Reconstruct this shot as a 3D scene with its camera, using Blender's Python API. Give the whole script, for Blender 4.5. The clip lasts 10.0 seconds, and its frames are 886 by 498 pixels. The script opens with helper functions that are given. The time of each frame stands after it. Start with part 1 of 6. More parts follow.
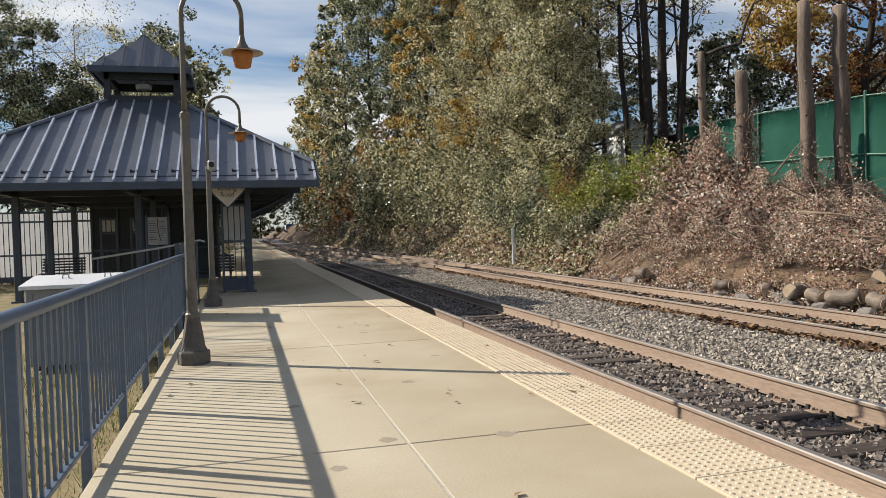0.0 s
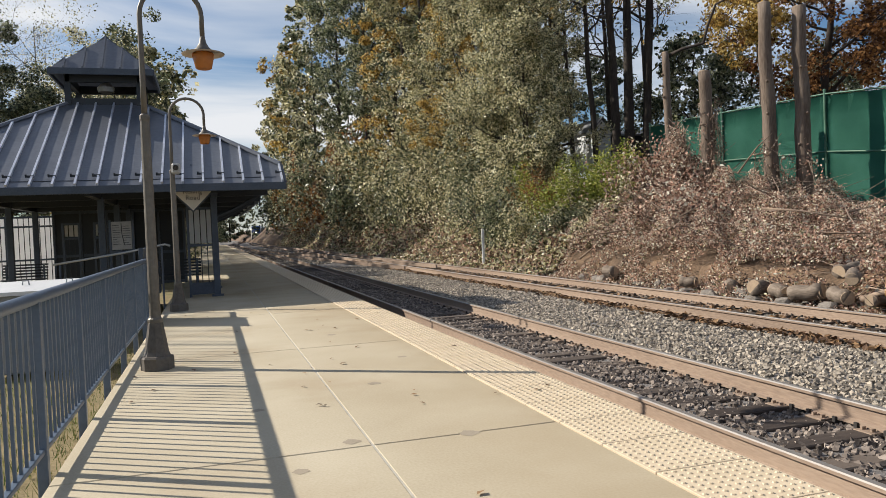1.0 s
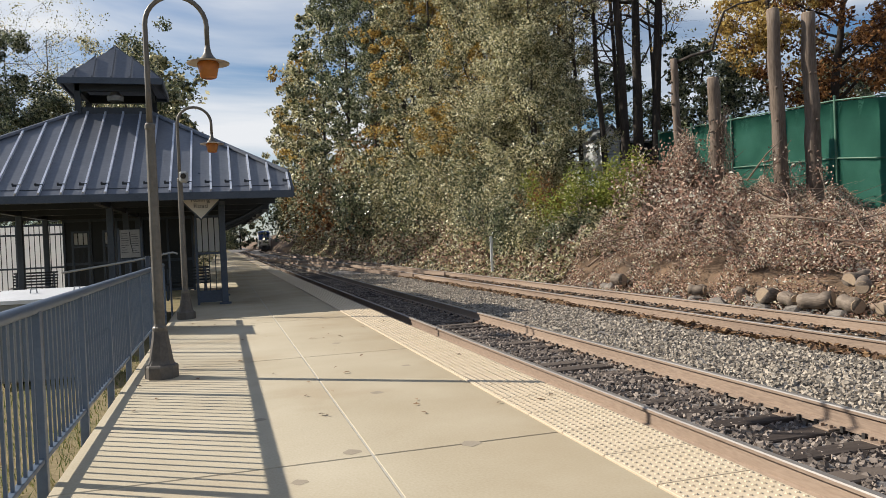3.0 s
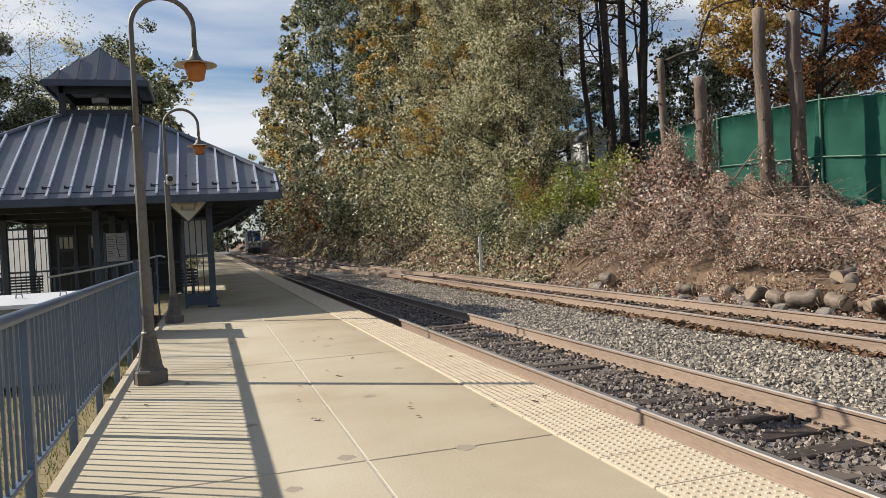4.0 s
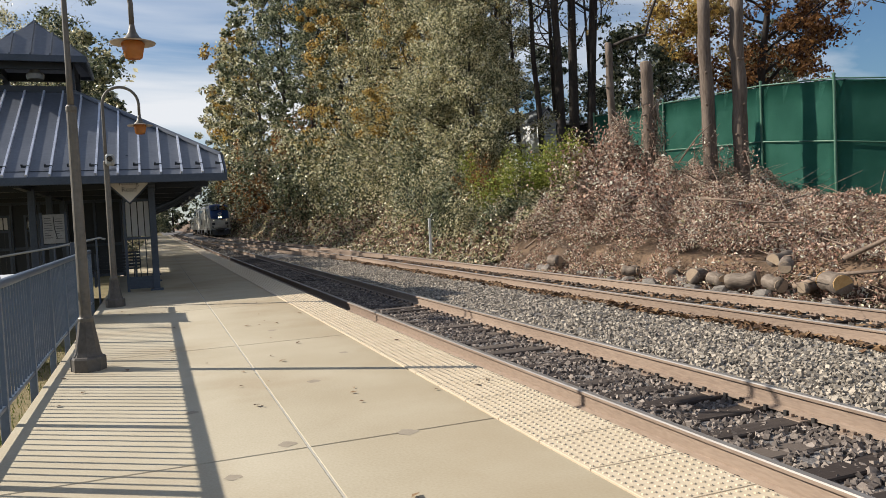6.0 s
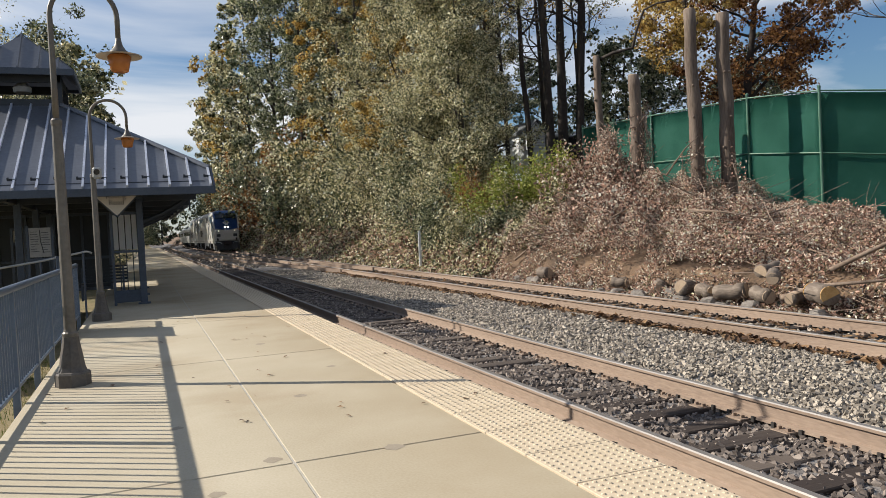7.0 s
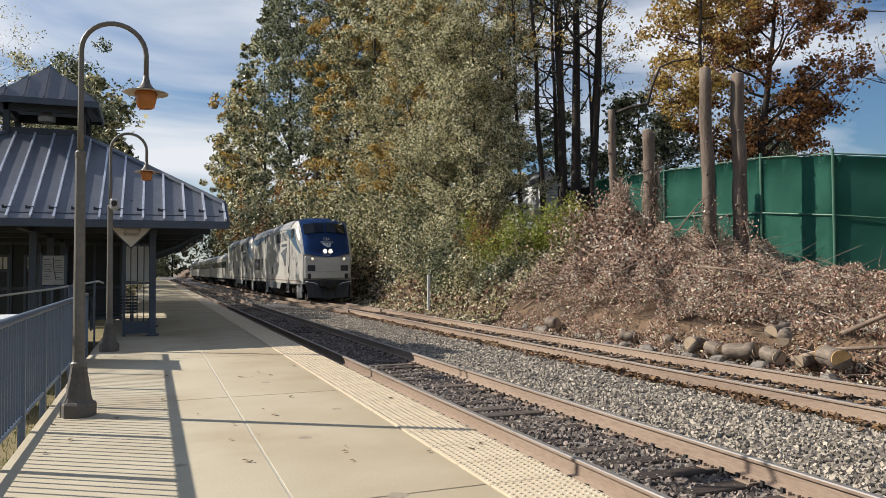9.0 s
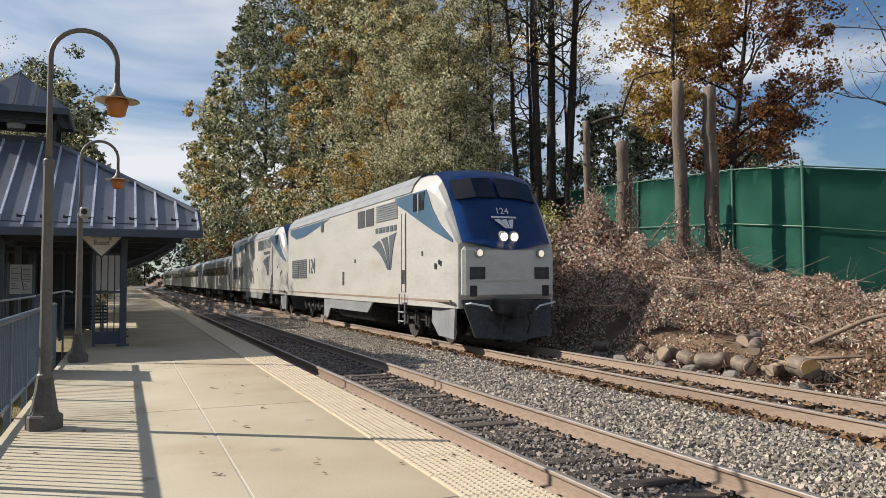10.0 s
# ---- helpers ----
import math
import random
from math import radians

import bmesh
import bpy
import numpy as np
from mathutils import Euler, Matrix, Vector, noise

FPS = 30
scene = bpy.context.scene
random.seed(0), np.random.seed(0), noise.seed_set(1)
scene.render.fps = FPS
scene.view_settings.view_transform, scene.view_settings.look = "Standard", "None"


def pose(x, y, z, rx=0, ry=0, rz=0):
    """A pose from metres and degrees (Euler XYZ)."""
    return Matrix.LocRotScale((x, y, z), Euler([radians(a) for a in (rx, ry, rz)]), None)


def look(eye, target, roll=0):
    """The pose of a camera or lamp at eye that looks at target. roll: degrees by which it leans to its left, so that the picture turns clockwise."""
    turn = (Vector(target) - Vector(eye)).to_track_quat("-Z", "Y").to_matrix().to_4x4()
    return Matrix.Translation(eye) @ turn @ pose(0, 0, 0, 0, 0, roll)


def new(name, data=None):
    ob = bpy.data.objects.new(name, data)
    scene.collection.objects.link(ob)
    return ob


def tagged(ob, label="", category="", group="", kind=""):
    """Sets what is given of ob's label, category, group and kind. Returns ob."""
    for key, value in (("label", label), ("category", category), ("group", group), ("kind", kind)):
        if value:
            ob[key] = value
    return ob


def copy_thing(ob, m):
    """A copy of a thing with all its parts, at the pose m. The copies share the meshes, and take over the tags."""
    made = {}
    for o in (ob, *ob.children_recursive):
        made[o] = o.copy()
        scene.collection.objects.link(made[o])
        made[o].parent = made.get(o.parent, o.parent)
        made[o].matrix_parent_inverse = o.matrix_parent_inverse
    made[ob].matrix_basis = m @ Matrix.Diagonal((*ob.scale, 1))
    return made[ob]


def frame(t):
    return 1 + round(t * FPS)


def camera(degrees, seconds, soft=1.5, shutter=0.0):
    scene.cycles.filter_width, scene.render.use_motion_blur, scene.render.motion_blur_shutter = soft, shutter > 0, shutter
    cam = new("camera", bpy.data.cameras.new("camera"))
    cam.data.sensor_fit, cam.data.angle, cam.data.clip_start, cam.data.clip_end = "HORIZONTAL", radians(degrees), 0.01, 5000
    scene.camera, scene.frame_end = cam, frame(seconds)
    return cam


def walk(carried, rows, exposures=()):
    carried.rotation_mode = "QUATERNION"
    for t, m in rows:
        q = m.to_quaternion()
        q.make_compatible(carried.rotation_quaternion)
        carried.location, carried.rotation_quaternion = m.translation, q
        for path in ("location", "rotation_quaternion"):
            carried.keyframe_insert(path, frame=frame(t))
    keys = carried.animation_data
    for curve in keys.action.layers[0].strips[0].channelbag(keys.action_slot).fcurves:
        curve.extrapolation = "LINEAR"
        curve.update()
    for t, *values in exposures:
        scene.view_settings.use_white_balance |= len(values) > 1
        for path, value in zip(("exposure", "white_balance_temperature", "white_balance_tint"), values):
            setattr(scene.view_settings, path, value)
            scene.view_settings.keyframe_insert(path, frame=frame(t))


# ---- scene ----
cam = camera(61.4, 10.0, soft=0.55)

PATH = [
    (0, (-0.164, 0.029, 1.439), (0.355, 1.96, 1.384), -1.7),
    (0.5, (-0.136, 0.005, 1.443), (0.432, 1.922, 1.383), -2.2),
    (1, (-0.1, 0.011, 1.431), (0.492, 1.921, 1.376), -2.4),
    (1.5, (-0.077, -0.002, 1.431), (0.515, 1.908, 1.385), -2.4),
    (2, (-0.032, -0.006, 1.437), (0.546, 1.908, 1.402), -2.3),
    (2.5, (-0.025, -0.002, 1.439), (0.537, 1.917, 1.406), -2.3),
    (4, (-0.056, 0.063, 1.457), (0.543, 1.971, 1.422), -2.9),
    (4.5, (-0.019, 0.072, 1.494), (0.601, 1.974, 1.465), -2.7),
    (5, (-0.003, 0.062, 1.492), (0.643, 1.954, 1.458), -2.5),
    (5.5, (0.011, 0.064, 1.487), (0.688, 1.945, 1.428), -2.5),
    (6, (0.003, 0.04, 1.488), (0.722, 1.904, 1.396), -2.7),
    (6.2, (0.016, 0.037, 1.488), (0.752, 1.893, 1.376), -3.1),
    (7.3, (0.034, 0.041, 1.5), (0.778, 1.897, 1.476), -2.6),
    (7.5, (0.016, 0.066, 1.502), (0.745, 1.928, 1.506), -2.0),
    (8, (-0.003, 0.044, 1.524), (0.717, 1.909, 1.558), -1.1),
    (8.5, (-0.002, 0.042, 1.544), (0.717, 1.908, 1.592), -0.6),
    (9, (-0.01, 0.022, 1.523), (0.716, 1.885, 1.581), -0.3),
    (9.5, (0.01, 0.035, 1.534), (0.763, 1.887, 1.601), -0.2),
    (10, (0.014, 0.02, 1.533), (0.799, 1.858, 1.616), -0.2),
]
walk(cam, [(t, look(eye, target, roll)) for t, eye, target, roll in PATH],
     [(0.0, 0.09, 6470, 10.0), (10.0, 0.08, 6340, 10.0)])

# ---- light ----
SUN_TRAVEL = Vector((0.844, -0.537, -0.668)).normalized()   # the way the sunlight goes
EL = math.asin(-SUN_TRAVEL.z)
world = bpy.data.worlds.new("world")
scene.world = world
world.use_nodes = True
wn, wl = world.node_tree.nodes, world.node_tree.links
sky = wn.new("ShaderNodeTexSky")
sky.sky_type, sky.sun_disc, sky.sun_elevation = 'NISHITA', False, EL
sky.sun_rotation = math.atan2(-SUN_TRAVEL.x, -SUN_TRAVEL.y)
sky.air_density, sky.dust_density, sky.ozone_density = 1.3, 0.2, 4.5
# thin streaks of high cloud
tc = wn.new("ShaderNodeTexCoord")
mp = wn.new("ShaderNodeMapping")
mp.inputs["Scale"].default_value = (1.6, 2.2, 7.0)
cn = wn.new("ShaderNodeTexNoise")
cn.inputs["Scale"].default_value, cn.inputs["Detail"].default_value, cn.inputs["Distortion"].default_value = 1.5, 7, 0.5
cr = wn.new("ShaderNodeValToRGB")
cr.color_ramp.elements[0].position, cr.color_ramp.elements[1].position = 0.42, 0.68
mx = wn.new("ShaderNodeMix")
mx.data_type = 'RGBA'
mx.inputs[7].default_value = (18.6, 19.0, 19.6, 1)
wl.new(tc.outputs["Generated"], mp.inputs[0])
wl.new(mp.outputs[0], cn.inputs["Vector"])
wl.new(cn.outputs["Fac"], cr.inputs[0])
wl.new(cr.outputs[0], mx.inputs[0])
gain = wn.new("ShaderNodeMix")
gain.data_type, gain.blend_type = 'RGBA', 'MULTIPLY'
gain.inputs[0].default_value, gain.inputs[7].default_value = 1.0, (1.45, 1.68, 1.95, 1)
wl.new(sky.outputs[0], gain.inputs[6])
wl.new(gain.outputs[2], mx.inputs[6])
wl.new(mx.outputs[2], wn["Background"].inputs[0])
wn["Background"].inputs[1].default_value = 0.042
sun = new("sun", bpy.data.lights.new("sun", 'SUN'))
sun.data.energy, sun.data.angle, sun.data.color = 6.6, radians(0.55), (1, 0.92, 0.80)
sun.matrix_basis = SUN_TRAVEL.to_track_quat("-Z", "Y").to_matrix().to_4x4()


# ---- materials ----
def material(name, colours, rough=0.7, metal=0.0, scale=3.0, fine=40.0, bump=0.1, spread=(0.35, 0.65), vary=None, spec=0.4,
             through_light=0.0, stain=None, coords="Object", stretch=(1, 1, 1), depth=0.02, share=0.42):
    """colours: two or more, laid out by coarse and fine noise. vary: 'object' or 'island' picks along the ramp piece by piece. stain: (colour, scale, from, to)."""
    m = bpy.data.materials.new(name)
    m.use_nodes = True
    n, l = m.node_tree.nodes, m.node_tree.links
    b = n["Principled BSDF"]
    b.inputs["Roughness"].default_value, b.inputs["Metallic"].default_value = rough, metal
    b.inputs["Specular IOR Level"].default_value = spec
    co = n.new("ShaderNodeTexCoord")
    mapping = n.new("ShaderNodeMapping")
    mapping.inputs["Scale"].default_value = stretch
    l.new(co.outputs[coords], mapping.inputs[0])
    a, f = n.new("ShaderNodeTexNoise"), n.new("ShaderNodeTexNoise")
    a.inputs["Scale"].default_value, a.inputs["Detail"].default_value = scale, 5
    f.inputs["Scale"].default_value, f.inputs["Detail"].default_value = fine, 4
    l.new(mapping.outputs[0], a.inputs["Vector"])
    l.new(mapping.outputs[0], f.inputs["Vector"])
    mixer = n.new("ShaderNodeMath")
    mixer.operation = 'MULTIPLY_ADD'
    mixer.inputs[1].default_value = 0.4
    half = n.new("ShaderNodeMath")
    half.operation = 'MULTIPLY'
    half.inputs[1].default_value = 0.6
    l.new(a.outputs["Fac"], half.inputs[0])
    l.new(f.outputs["Fac"], mixer.inputs[0])
    l.new(half.outputs[0], mixer.inputs[2])
    value = mixer.outputs[0]
    if vary:
        r = n.new("ShaderNodeObjectInfo" if vary == "object" else "ShaderNodeNewGeometry")
        out = r.outputs["Random" if vary == "object" else "Random Per Island"]
        v = n.new("ShaderNodeMath")
        v.operation = 'MULTIPLY_ADD'
        v.inputs[1].default_value = share
        s = n.new("ShaderNodeMath")
        s.operation = 'MULTIPLY'
        s.inputs[1].default_value = 1 - share
        l.new(value, s.inputs[0])
        l.new(out, v.inputs[0])
        l.new(s.outputs[0], v.inputs[2])
        value = v.outputs[0]
    ramp = n.new("ShaderNodeValToRGB")
    e = ramp.color_ramp.elements
    lo, hi = spread
    e[0].position, e[1].position = lo, hi
    e[0].color, e[1].color = (*colours[0], 1), (*colours[-1], 1)
    for i, c in enumerate(colours[1:-1], 1):
        x = e.new(lo + (hi - lo) * i / (len(colours) - 1))
        x.color = (*c, 1)
    l.new(value, ramp.inputs[0])
    colour = ramp.outputs[0]
    if stain:
        sc, ss, s0, s1 = stain
        t = n.new("ShaderNodeTexNoise")
        t.inputs["Scale"].default_value, t.inputs["Detail"].default_value, t.inputs["Roughness"].default_value = ss, 6, 0.6
        l.new(mapping.outputs[0], t.inputs["Vector"])
        tr = n.new("ShaderNodeValToRGB")
        tr.color_ramp.elements[0].position, tr.color_ramp.elements[1].position = s0, s1
        l.new(t.outputs["Fac"], tr.inputs[0])
        q = n.new("ShaderNodeMix")
        q.data_type = 'RGBA'
        q.inputs[7].default_value = (*sc, 1)
        l.new(tr.outputs[0], q.inputs[0])
        l.new(colour, q.inputs[6])
        colour = q.outputs[2]
    l.new(colour, b.inputs["Base Color"])
    if bump:
        bp = n.new("ShaderNodeBump")
        bp.inputs["Strength"].default_value, bp.inputs["Distance"].default_value = bump, depth
        l.new(mixer.outputs[0], bp.inputs["Height"])
        l.new(bp.outputs[0], b.inputs["Normal"])
    if through_light:
        tl = n.new("ShaderNodeBsdfTranslucent")
        l.new(colour, tl.inputs[0])
        ms = n.new("ShaderNodeMixShader")
        ms.inputs[0].default_value = through_light
        l.new(b.outputs[0], ms.inputs[1])
        l.new(tl.outputs[0], ms.inputs[2])
        l.new(ms.outputs[0], n["Material Output"].inputs[0])
    return m


def glow(name, colour, strength):
    m = bpy.data.materials.new(name)
    m.use_nodes = True
    b = m.node_tree.nodes["Principled BSDF"]
    b.inputs["Base Color"].default_value = (*colour, 1)
    b.inputs["Emission Color"].default_value, b.inputs["Emission Strength"].default_value = (*colour, 1), strength
    return m


CONCRETE = material("concrete", [(0.392, 0.334, 0.233), (0.456, 0.396, 0.287), (0.511, 0.451, 0.337)], 0.85, scale=0.6, fine=60, bump=0.12, depth=0.004,
                    stain=((0.33, 0.245, 0.15), 0.40, 0.50, 0.80))
def worn_band(m, x0, x1, tint):
    """Brown scuffing that thickens from x0 to x1, broken up by noise."""
    n, l = m.node_tree.nodes, m.node_tree.links
    b = n["Principled BSDF"]
    before = b.inputs["Base Color"].links[0].from_socket
    co, sep = n.new("ShaderNodeTexCoord"), n.new("ShaderNodeSeparateXYZ")
    ran, t, mul, q = n.new("ShaderNodeMapRange"), n.new("ShaderNodeTexNoise"), n.new("ShaderNodeMath"), n.new("ShaderNodeMix")
    ran.inputs["From Min"].default_value, ran.inputs["From Max"].default_value = x0, x1
    t.inputs["Scale"].default_value, t.inputs["Detail"].default_value = 0.9, 6
    mul.operation, q.data_type = 'MULTIPLY', 'RGBA'
    q.inputs[7].default_value = (*tint, 1)
    l.new(co.outputs["Object"], sep.inputs[0])
    l.new(co.outputs["Object"], t.inputs["Vector"])
    l.new(sep.outputs["X"], ran.inputs["Value"])
    l.new(ran.outputs[0], mul.inputs[0])
    l.new(t.outputs["Fac"], mul.inputs[1])
    l.new(mul.outputs[0], q.inputs[0])
    l.new(before, q.inputs[6])
    l.new(q.outputs[2], b.inputs["Base Color"])


worn_band(CONCRETE, 0.5, 2.2, (0.30, 0.225, 0.13))
CONCRETE_EDGE = material("concrete_side", [(0.24, 0.21, 0.18), (0.34, 0.30, 0.25)], 0.9, scale=2, fine=50)
SEAM = material("joint_filler", [(0.38, 0.35, 0.29), (0.46, 0.43, 0.37)], 0.9, scale=8, fine=70)
TACTILE = material("tactile_paving", [(0.508, 0.412, 0.283), (0.569, 0.467, 0.330), (0.613, 0.509, 0.368)], 0.75, scale=1.5, fine=60, bump=0.05,
                   stain=((0.38, 0.29, 0.18), 0.8, 0.55, 0.85))
RUST = material("rusty_rail", [(0.177, 0.127, 0.094), (0.254, 0.186, 0.137), (0.325, 0.245, 0.183)], 0.75, scale=1.5, fine=60, bump=0.15, stretch=(1, 0.15, 1))
SHINE = material("worn_rail_head", [(0.23, 0.205, 0.185), (0.34, 0.315, 0.29)], 0.42, 0.5, scale=2, fine=40, bump=0.02, stretch=(1, 0.1, 1))
TIE = material("creosoted_timber", [(0.033, 0.023, 0.018), (0.072, 0.055, 0.044), (0.117, 0.091, 0.072)], 0.85, scale=4, fine=30, bump=0.4, stretch=(0.25, 2, 2), vary="object")
STONE = material("ballast_stone", [(0.122, 0.104, 0.084), (0.284, 0.244, 0.195), (0.488, 0.423, 0.340)], 0.85, scale=5, fine=40, bump=0.3, spread=(0.3, 0.72), vary="island")
DARKSTONE = material("oily_ballast_stone", [(0.065, 0.052, 0.044), (0.176, 0.143, 0.120), (0.390, 0.325, 0.270)], 0.8, scale=5, fine=40, bump=0.3, spread=(0.3, 0.76), vary="island")
BALLAST = material("ballast_bed", [(0.08, 0.07, 0.065), (0.17, 0.155, 0.145), (0.25, 0.235, 0.22)], 0.9, scale=9, fine=38, bump=1.0, depth=0.05, spread=(0.3, 0.65))
SOIL = material("leaf_littered_soil", [(0.05, 0.034, 0.022), (0.12, 0.078, 0.048), (0.20, 0.13, 0.08)], 0.95, scale=1.2, fine=18, bump=0.8, depth=0.05)
GRASS_SOIL = material("dry_lawn", [(0.10, 0.10, 0.035), (0.19, 0.15, 0.07), (0.26, 0.20, 0.11)], 0.95, scale=1.0, fine=25, bump=0.6, depth=0.04)
BLADE = material("grass_blades", [(0.06, 0.10, 0.02), (0.16, 0.19, 0.05), (0.32, 0.26, 0.12)], 0.8, vary="island", bump=0, through_light=0.3)
ASPHALT = material("asphalt", [(0.045, 0.045, 0.047), (0.075, 0.075, 0.077)], 0.9, scale=1, fine=60, bump=0.3)
NAVY = material("navy_painted_steel", [(0.032, 0.044, 0.065), (0.046, 0.060, 0.085), (0.056, 0.072, 0.100)], 0.45, scale=2, fine=25, bump=0.03)
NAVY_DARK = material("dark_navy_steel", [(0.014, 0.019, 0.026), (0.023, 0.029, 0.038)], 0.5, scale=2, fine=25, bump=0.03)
RAILING = material("slate_painted_steel", [(0.079, 0.107, 0.150), (0.100, 0.132, 0.180), (0.118, 0.151, 0.202)], 0.4, scale=2, fine=30, bump=0.03, spec=0.5)
ROOFING = material("slate_blue_roof_sheet", [(0.091, 0.101, 0.122), (0.115, 0.126, 0.149), (0.143, 0.153, 0.175)], 0.38, 0.25, scale=0.8, fine=12, bump=0.04, spec=0.5)
POLE = material("bronze_lamp_post", [(0.10, 0.088, 0.072), (0.135, 0.12, 0.10), (0.165, 0.148, 0.125)], 0.5, 0.2, scale=2, fine=20, bump=0.05)
POLEBASE = material("cast_lamp_base", [(0.075, 0.066, 0.057), (0.105, 0.092, 0.08), (0.13, 0.115, 0.10)], 0.6, 0.1, scale=3, fine=30, bump=0.2)
AMBER = material("amber_lamp_glass", [(0.50, 0.20, 0.055), (0.62, 0.27, 0.08)], 0.25, scale=4, fine=20, bump=0.03, through_light=0.4)
BRIM = material("frosted_brim", [(0.42, 0.36, 0.29), (0.50, 0.44, 0.36)], 0.3, scale=4, fine=20, bump=0.02, through_light=0.45)
WHITEPANEL = material("white_acrylic", [(0.74, 0.75, 0.77), (0.82, 0.82, 0.83)], 0.4, scale=1, fine=10, bump=0.02, through_light=0.7)
SIGNFACE = material("cream_sign_face", [(0.60, 0.56, 0.50), (0.68, 0.64, 0.58)], 0.6, scale=2, fine=30, bump=0.02)
PRINT = material("grey_printed_sheet", [(0.24, 0.235, 0.23), (0.32, 0.315, 0.305)], 0.7, scale=6, fine=40, bump=0.02)
INK = material("dark_lettering", [(0.03, 0.03, 0.035), (0.05, 0.05, 0.055)], 0.6, scale=3, fine=20, bump=0)
CAMGREY = material("grey_camera_shell", [(0.28, 0.28, 0.27), (0.36, 0.36, 0.35)], 0.5, scale=5, fine=30, bump=0.02)
WHITEWARE = material("white_painted_metal", [(0.55, 0.56, 0.57), (0.68, 0.69, 0.70)], 0.5, scale=1, fine=20, bump=0.03)
GREYWARE = material("grey_painted_metal", [(0.200, 0.210, 0.220), (0.280, 0.290, 0.300)], 0.5, scale=1, fine=20, bump=0.03)
BARK = material("bark", [(0.055, 0.042, 0.034), (0.12, 0.095, 0.075), (0.19, 0.155, 0.125)], 0.95, scale=3, fine=16, bump=1.0, depth=0.04, stretch=(1, 1, 0.25))
DARKBARK = material("dark_bark", [(0.022, 0.018, 0.016), (0.045, 0.037, 0.032), (0.07, 0.058, 0.05)], 0.95, scale=3, fine=16, bump=0.8, depth=0.03, stretch=(1, 1, 0.25))
SNAG = material("weathered_stripped_wood", [(0.080, 0.058, 0.044), (0.141, 0.107, 0.082), (0.202, 0.159, 0.126)], 0.9, scale=2.5, fine=20, bump=0.8, depth=0.03, stretch=(1.5, 1.5, 0.2))
CUTWOOD = material("fresh_cut_wood", [(0.450, 0.243, 0.081), (0.558, 0.333, 0.126), (0.630, 0.405, 0.180)], 0.8, scale=8, fine=40, bump=0.1)
OLDCUT = material("weathered_cut_wood", [(0.30, 0.22, 0.15), (0.42, 0.32, 0.22)], 0.9, scale=8, fine=40, bump=0.1)
TWIG = material("dead_twigs", [(0.14, 0.10, 0.075), (0.28, 0.21, 0.155), (0.40, 0.31, 0.24)], 0.9, scale=3, fine=20, bump=0.2, vary="island")
FENCEGREEN = material("green_windscreen_fabric", [(0.036, 0.160, 0.115), (0.056, 0.212, 0.152), (0.080, 0.262, 0.198)], 0.75, scale=0.7, fine=90, bump=0.25, depth=0.006, spec=0.3, through_light=0.45)
LOGBARK = material("weathered_log_bark", [(0.083, 0.064, 0.050), (0.154, 0.122, 0.096), (0.232, 0.189, 0.150)], 0.95, scale=4, fine=24, bump=0.8, depth=0.02, stretch=(0.3, 1.5, 1.5))
ROCK = material("grey_rubble_stone", [(0.105, 0.092, 0.080), (0.200, 0.176, 0.152), (0.300, 0.268, 0.232)], 0.9, scale=3, fine=22, bump=0.5)
FENCEPOST = material("green_coated_pipe", [(0.05, 0.13, 0.085), (0.08, 0.17, 0.12)], 0.5, scale=3, fine=20, bump=0.02)
SILVER = material("silver_white_train_paint", [(0.427, 0.409, 0.375), (0.487, 0.468, 0.431), (0.530, 0.510, 0.470)], 0.35, 0.1, scale=0.8, fine=8, bump=0.02, spec=0.5,
                  stain=((0.36, 0.30, 0.23), 0.9, 0.55, 0.9), stretch=(1, 0.5, 2))
TRAINBLUE = material("deep_blue_train_paint", [(0.009, 0.046, 0.178), (0.016, 0.067, 0.232)], 0.3, scale=1, fine=8, bump=0.01, spec=0.5)
BANDBLUE = material("mid_blue_train_paint", [(0.055, 0.105, 0.165), (0.075, 0.135, 0.20)], 0.35, scale=1, fine=8, bump=0.01)
TRAINROOF = material("grimy_train_roof", [(0.09, 0.10, 0.11), (0.16, 0.17, 0.18)], 0.6, scale=1, fine=10, bump=0.05)
UNDER = material("grimy_underframe", [(0.016, 0.014, 0.013), (0.035, 0.031, 0.028), (0.06, 0.052, 0.046)], 0.8, scale=3, fine=20, bump=0.2)
SKIRT = material("grey_skirt_paint", [(0.185, 0.190, 0.195), (0.262, 0.266, 0.270)], 0.5, scale=1.5, fine=12, bump=0.03)
STAINLESS = material("fluted_stainless", [(0.270, 0.261, 0.252), (0.378, 0.369, 0.351), (0.450, 0.441, 0.423)], 0.4, 0.45, scale=0.6, fine=10, bump=0.03)
DARKGLASS = material("dark_window_glass", [(0.008, 0.009, 0.011), (0.014, 0.016, 0.019)], 0.08, scale=1, fine=5, bump=0, spec=0.6)
GRILLE = material("dark_grille", [(0.03, 0.03, 0.032), (0.06, 0.06, 0.063)], 0.7, scale=4, fine=40, bump=0.1)
LOGO = material("grey_blue_emblem", [(0.075, 0.085, 0.10), (0.095, 0.105, 0.12)], 0.5, scale=2, fine=10, bump=0)
LAMPGLOW = glow("headlight_glow", (1.0, 0.84, 0.58), 3.6)
DITCHGLOW = glow("ditch_light_glow", (1.0, 0.86, 0.62), 0.55)
# ribs far paler than the roof sheet, with sun glint put into the colour
RIB_GLINT = material("sun_glint_roof_rib", [(0.419, 0.444, 0.508), (0.547, 0.573, 0.644), (0.676, 0.701, 0.773)], 0.3, 0.35, scale=2, fine=14, bump=0.03, spec=0.6)
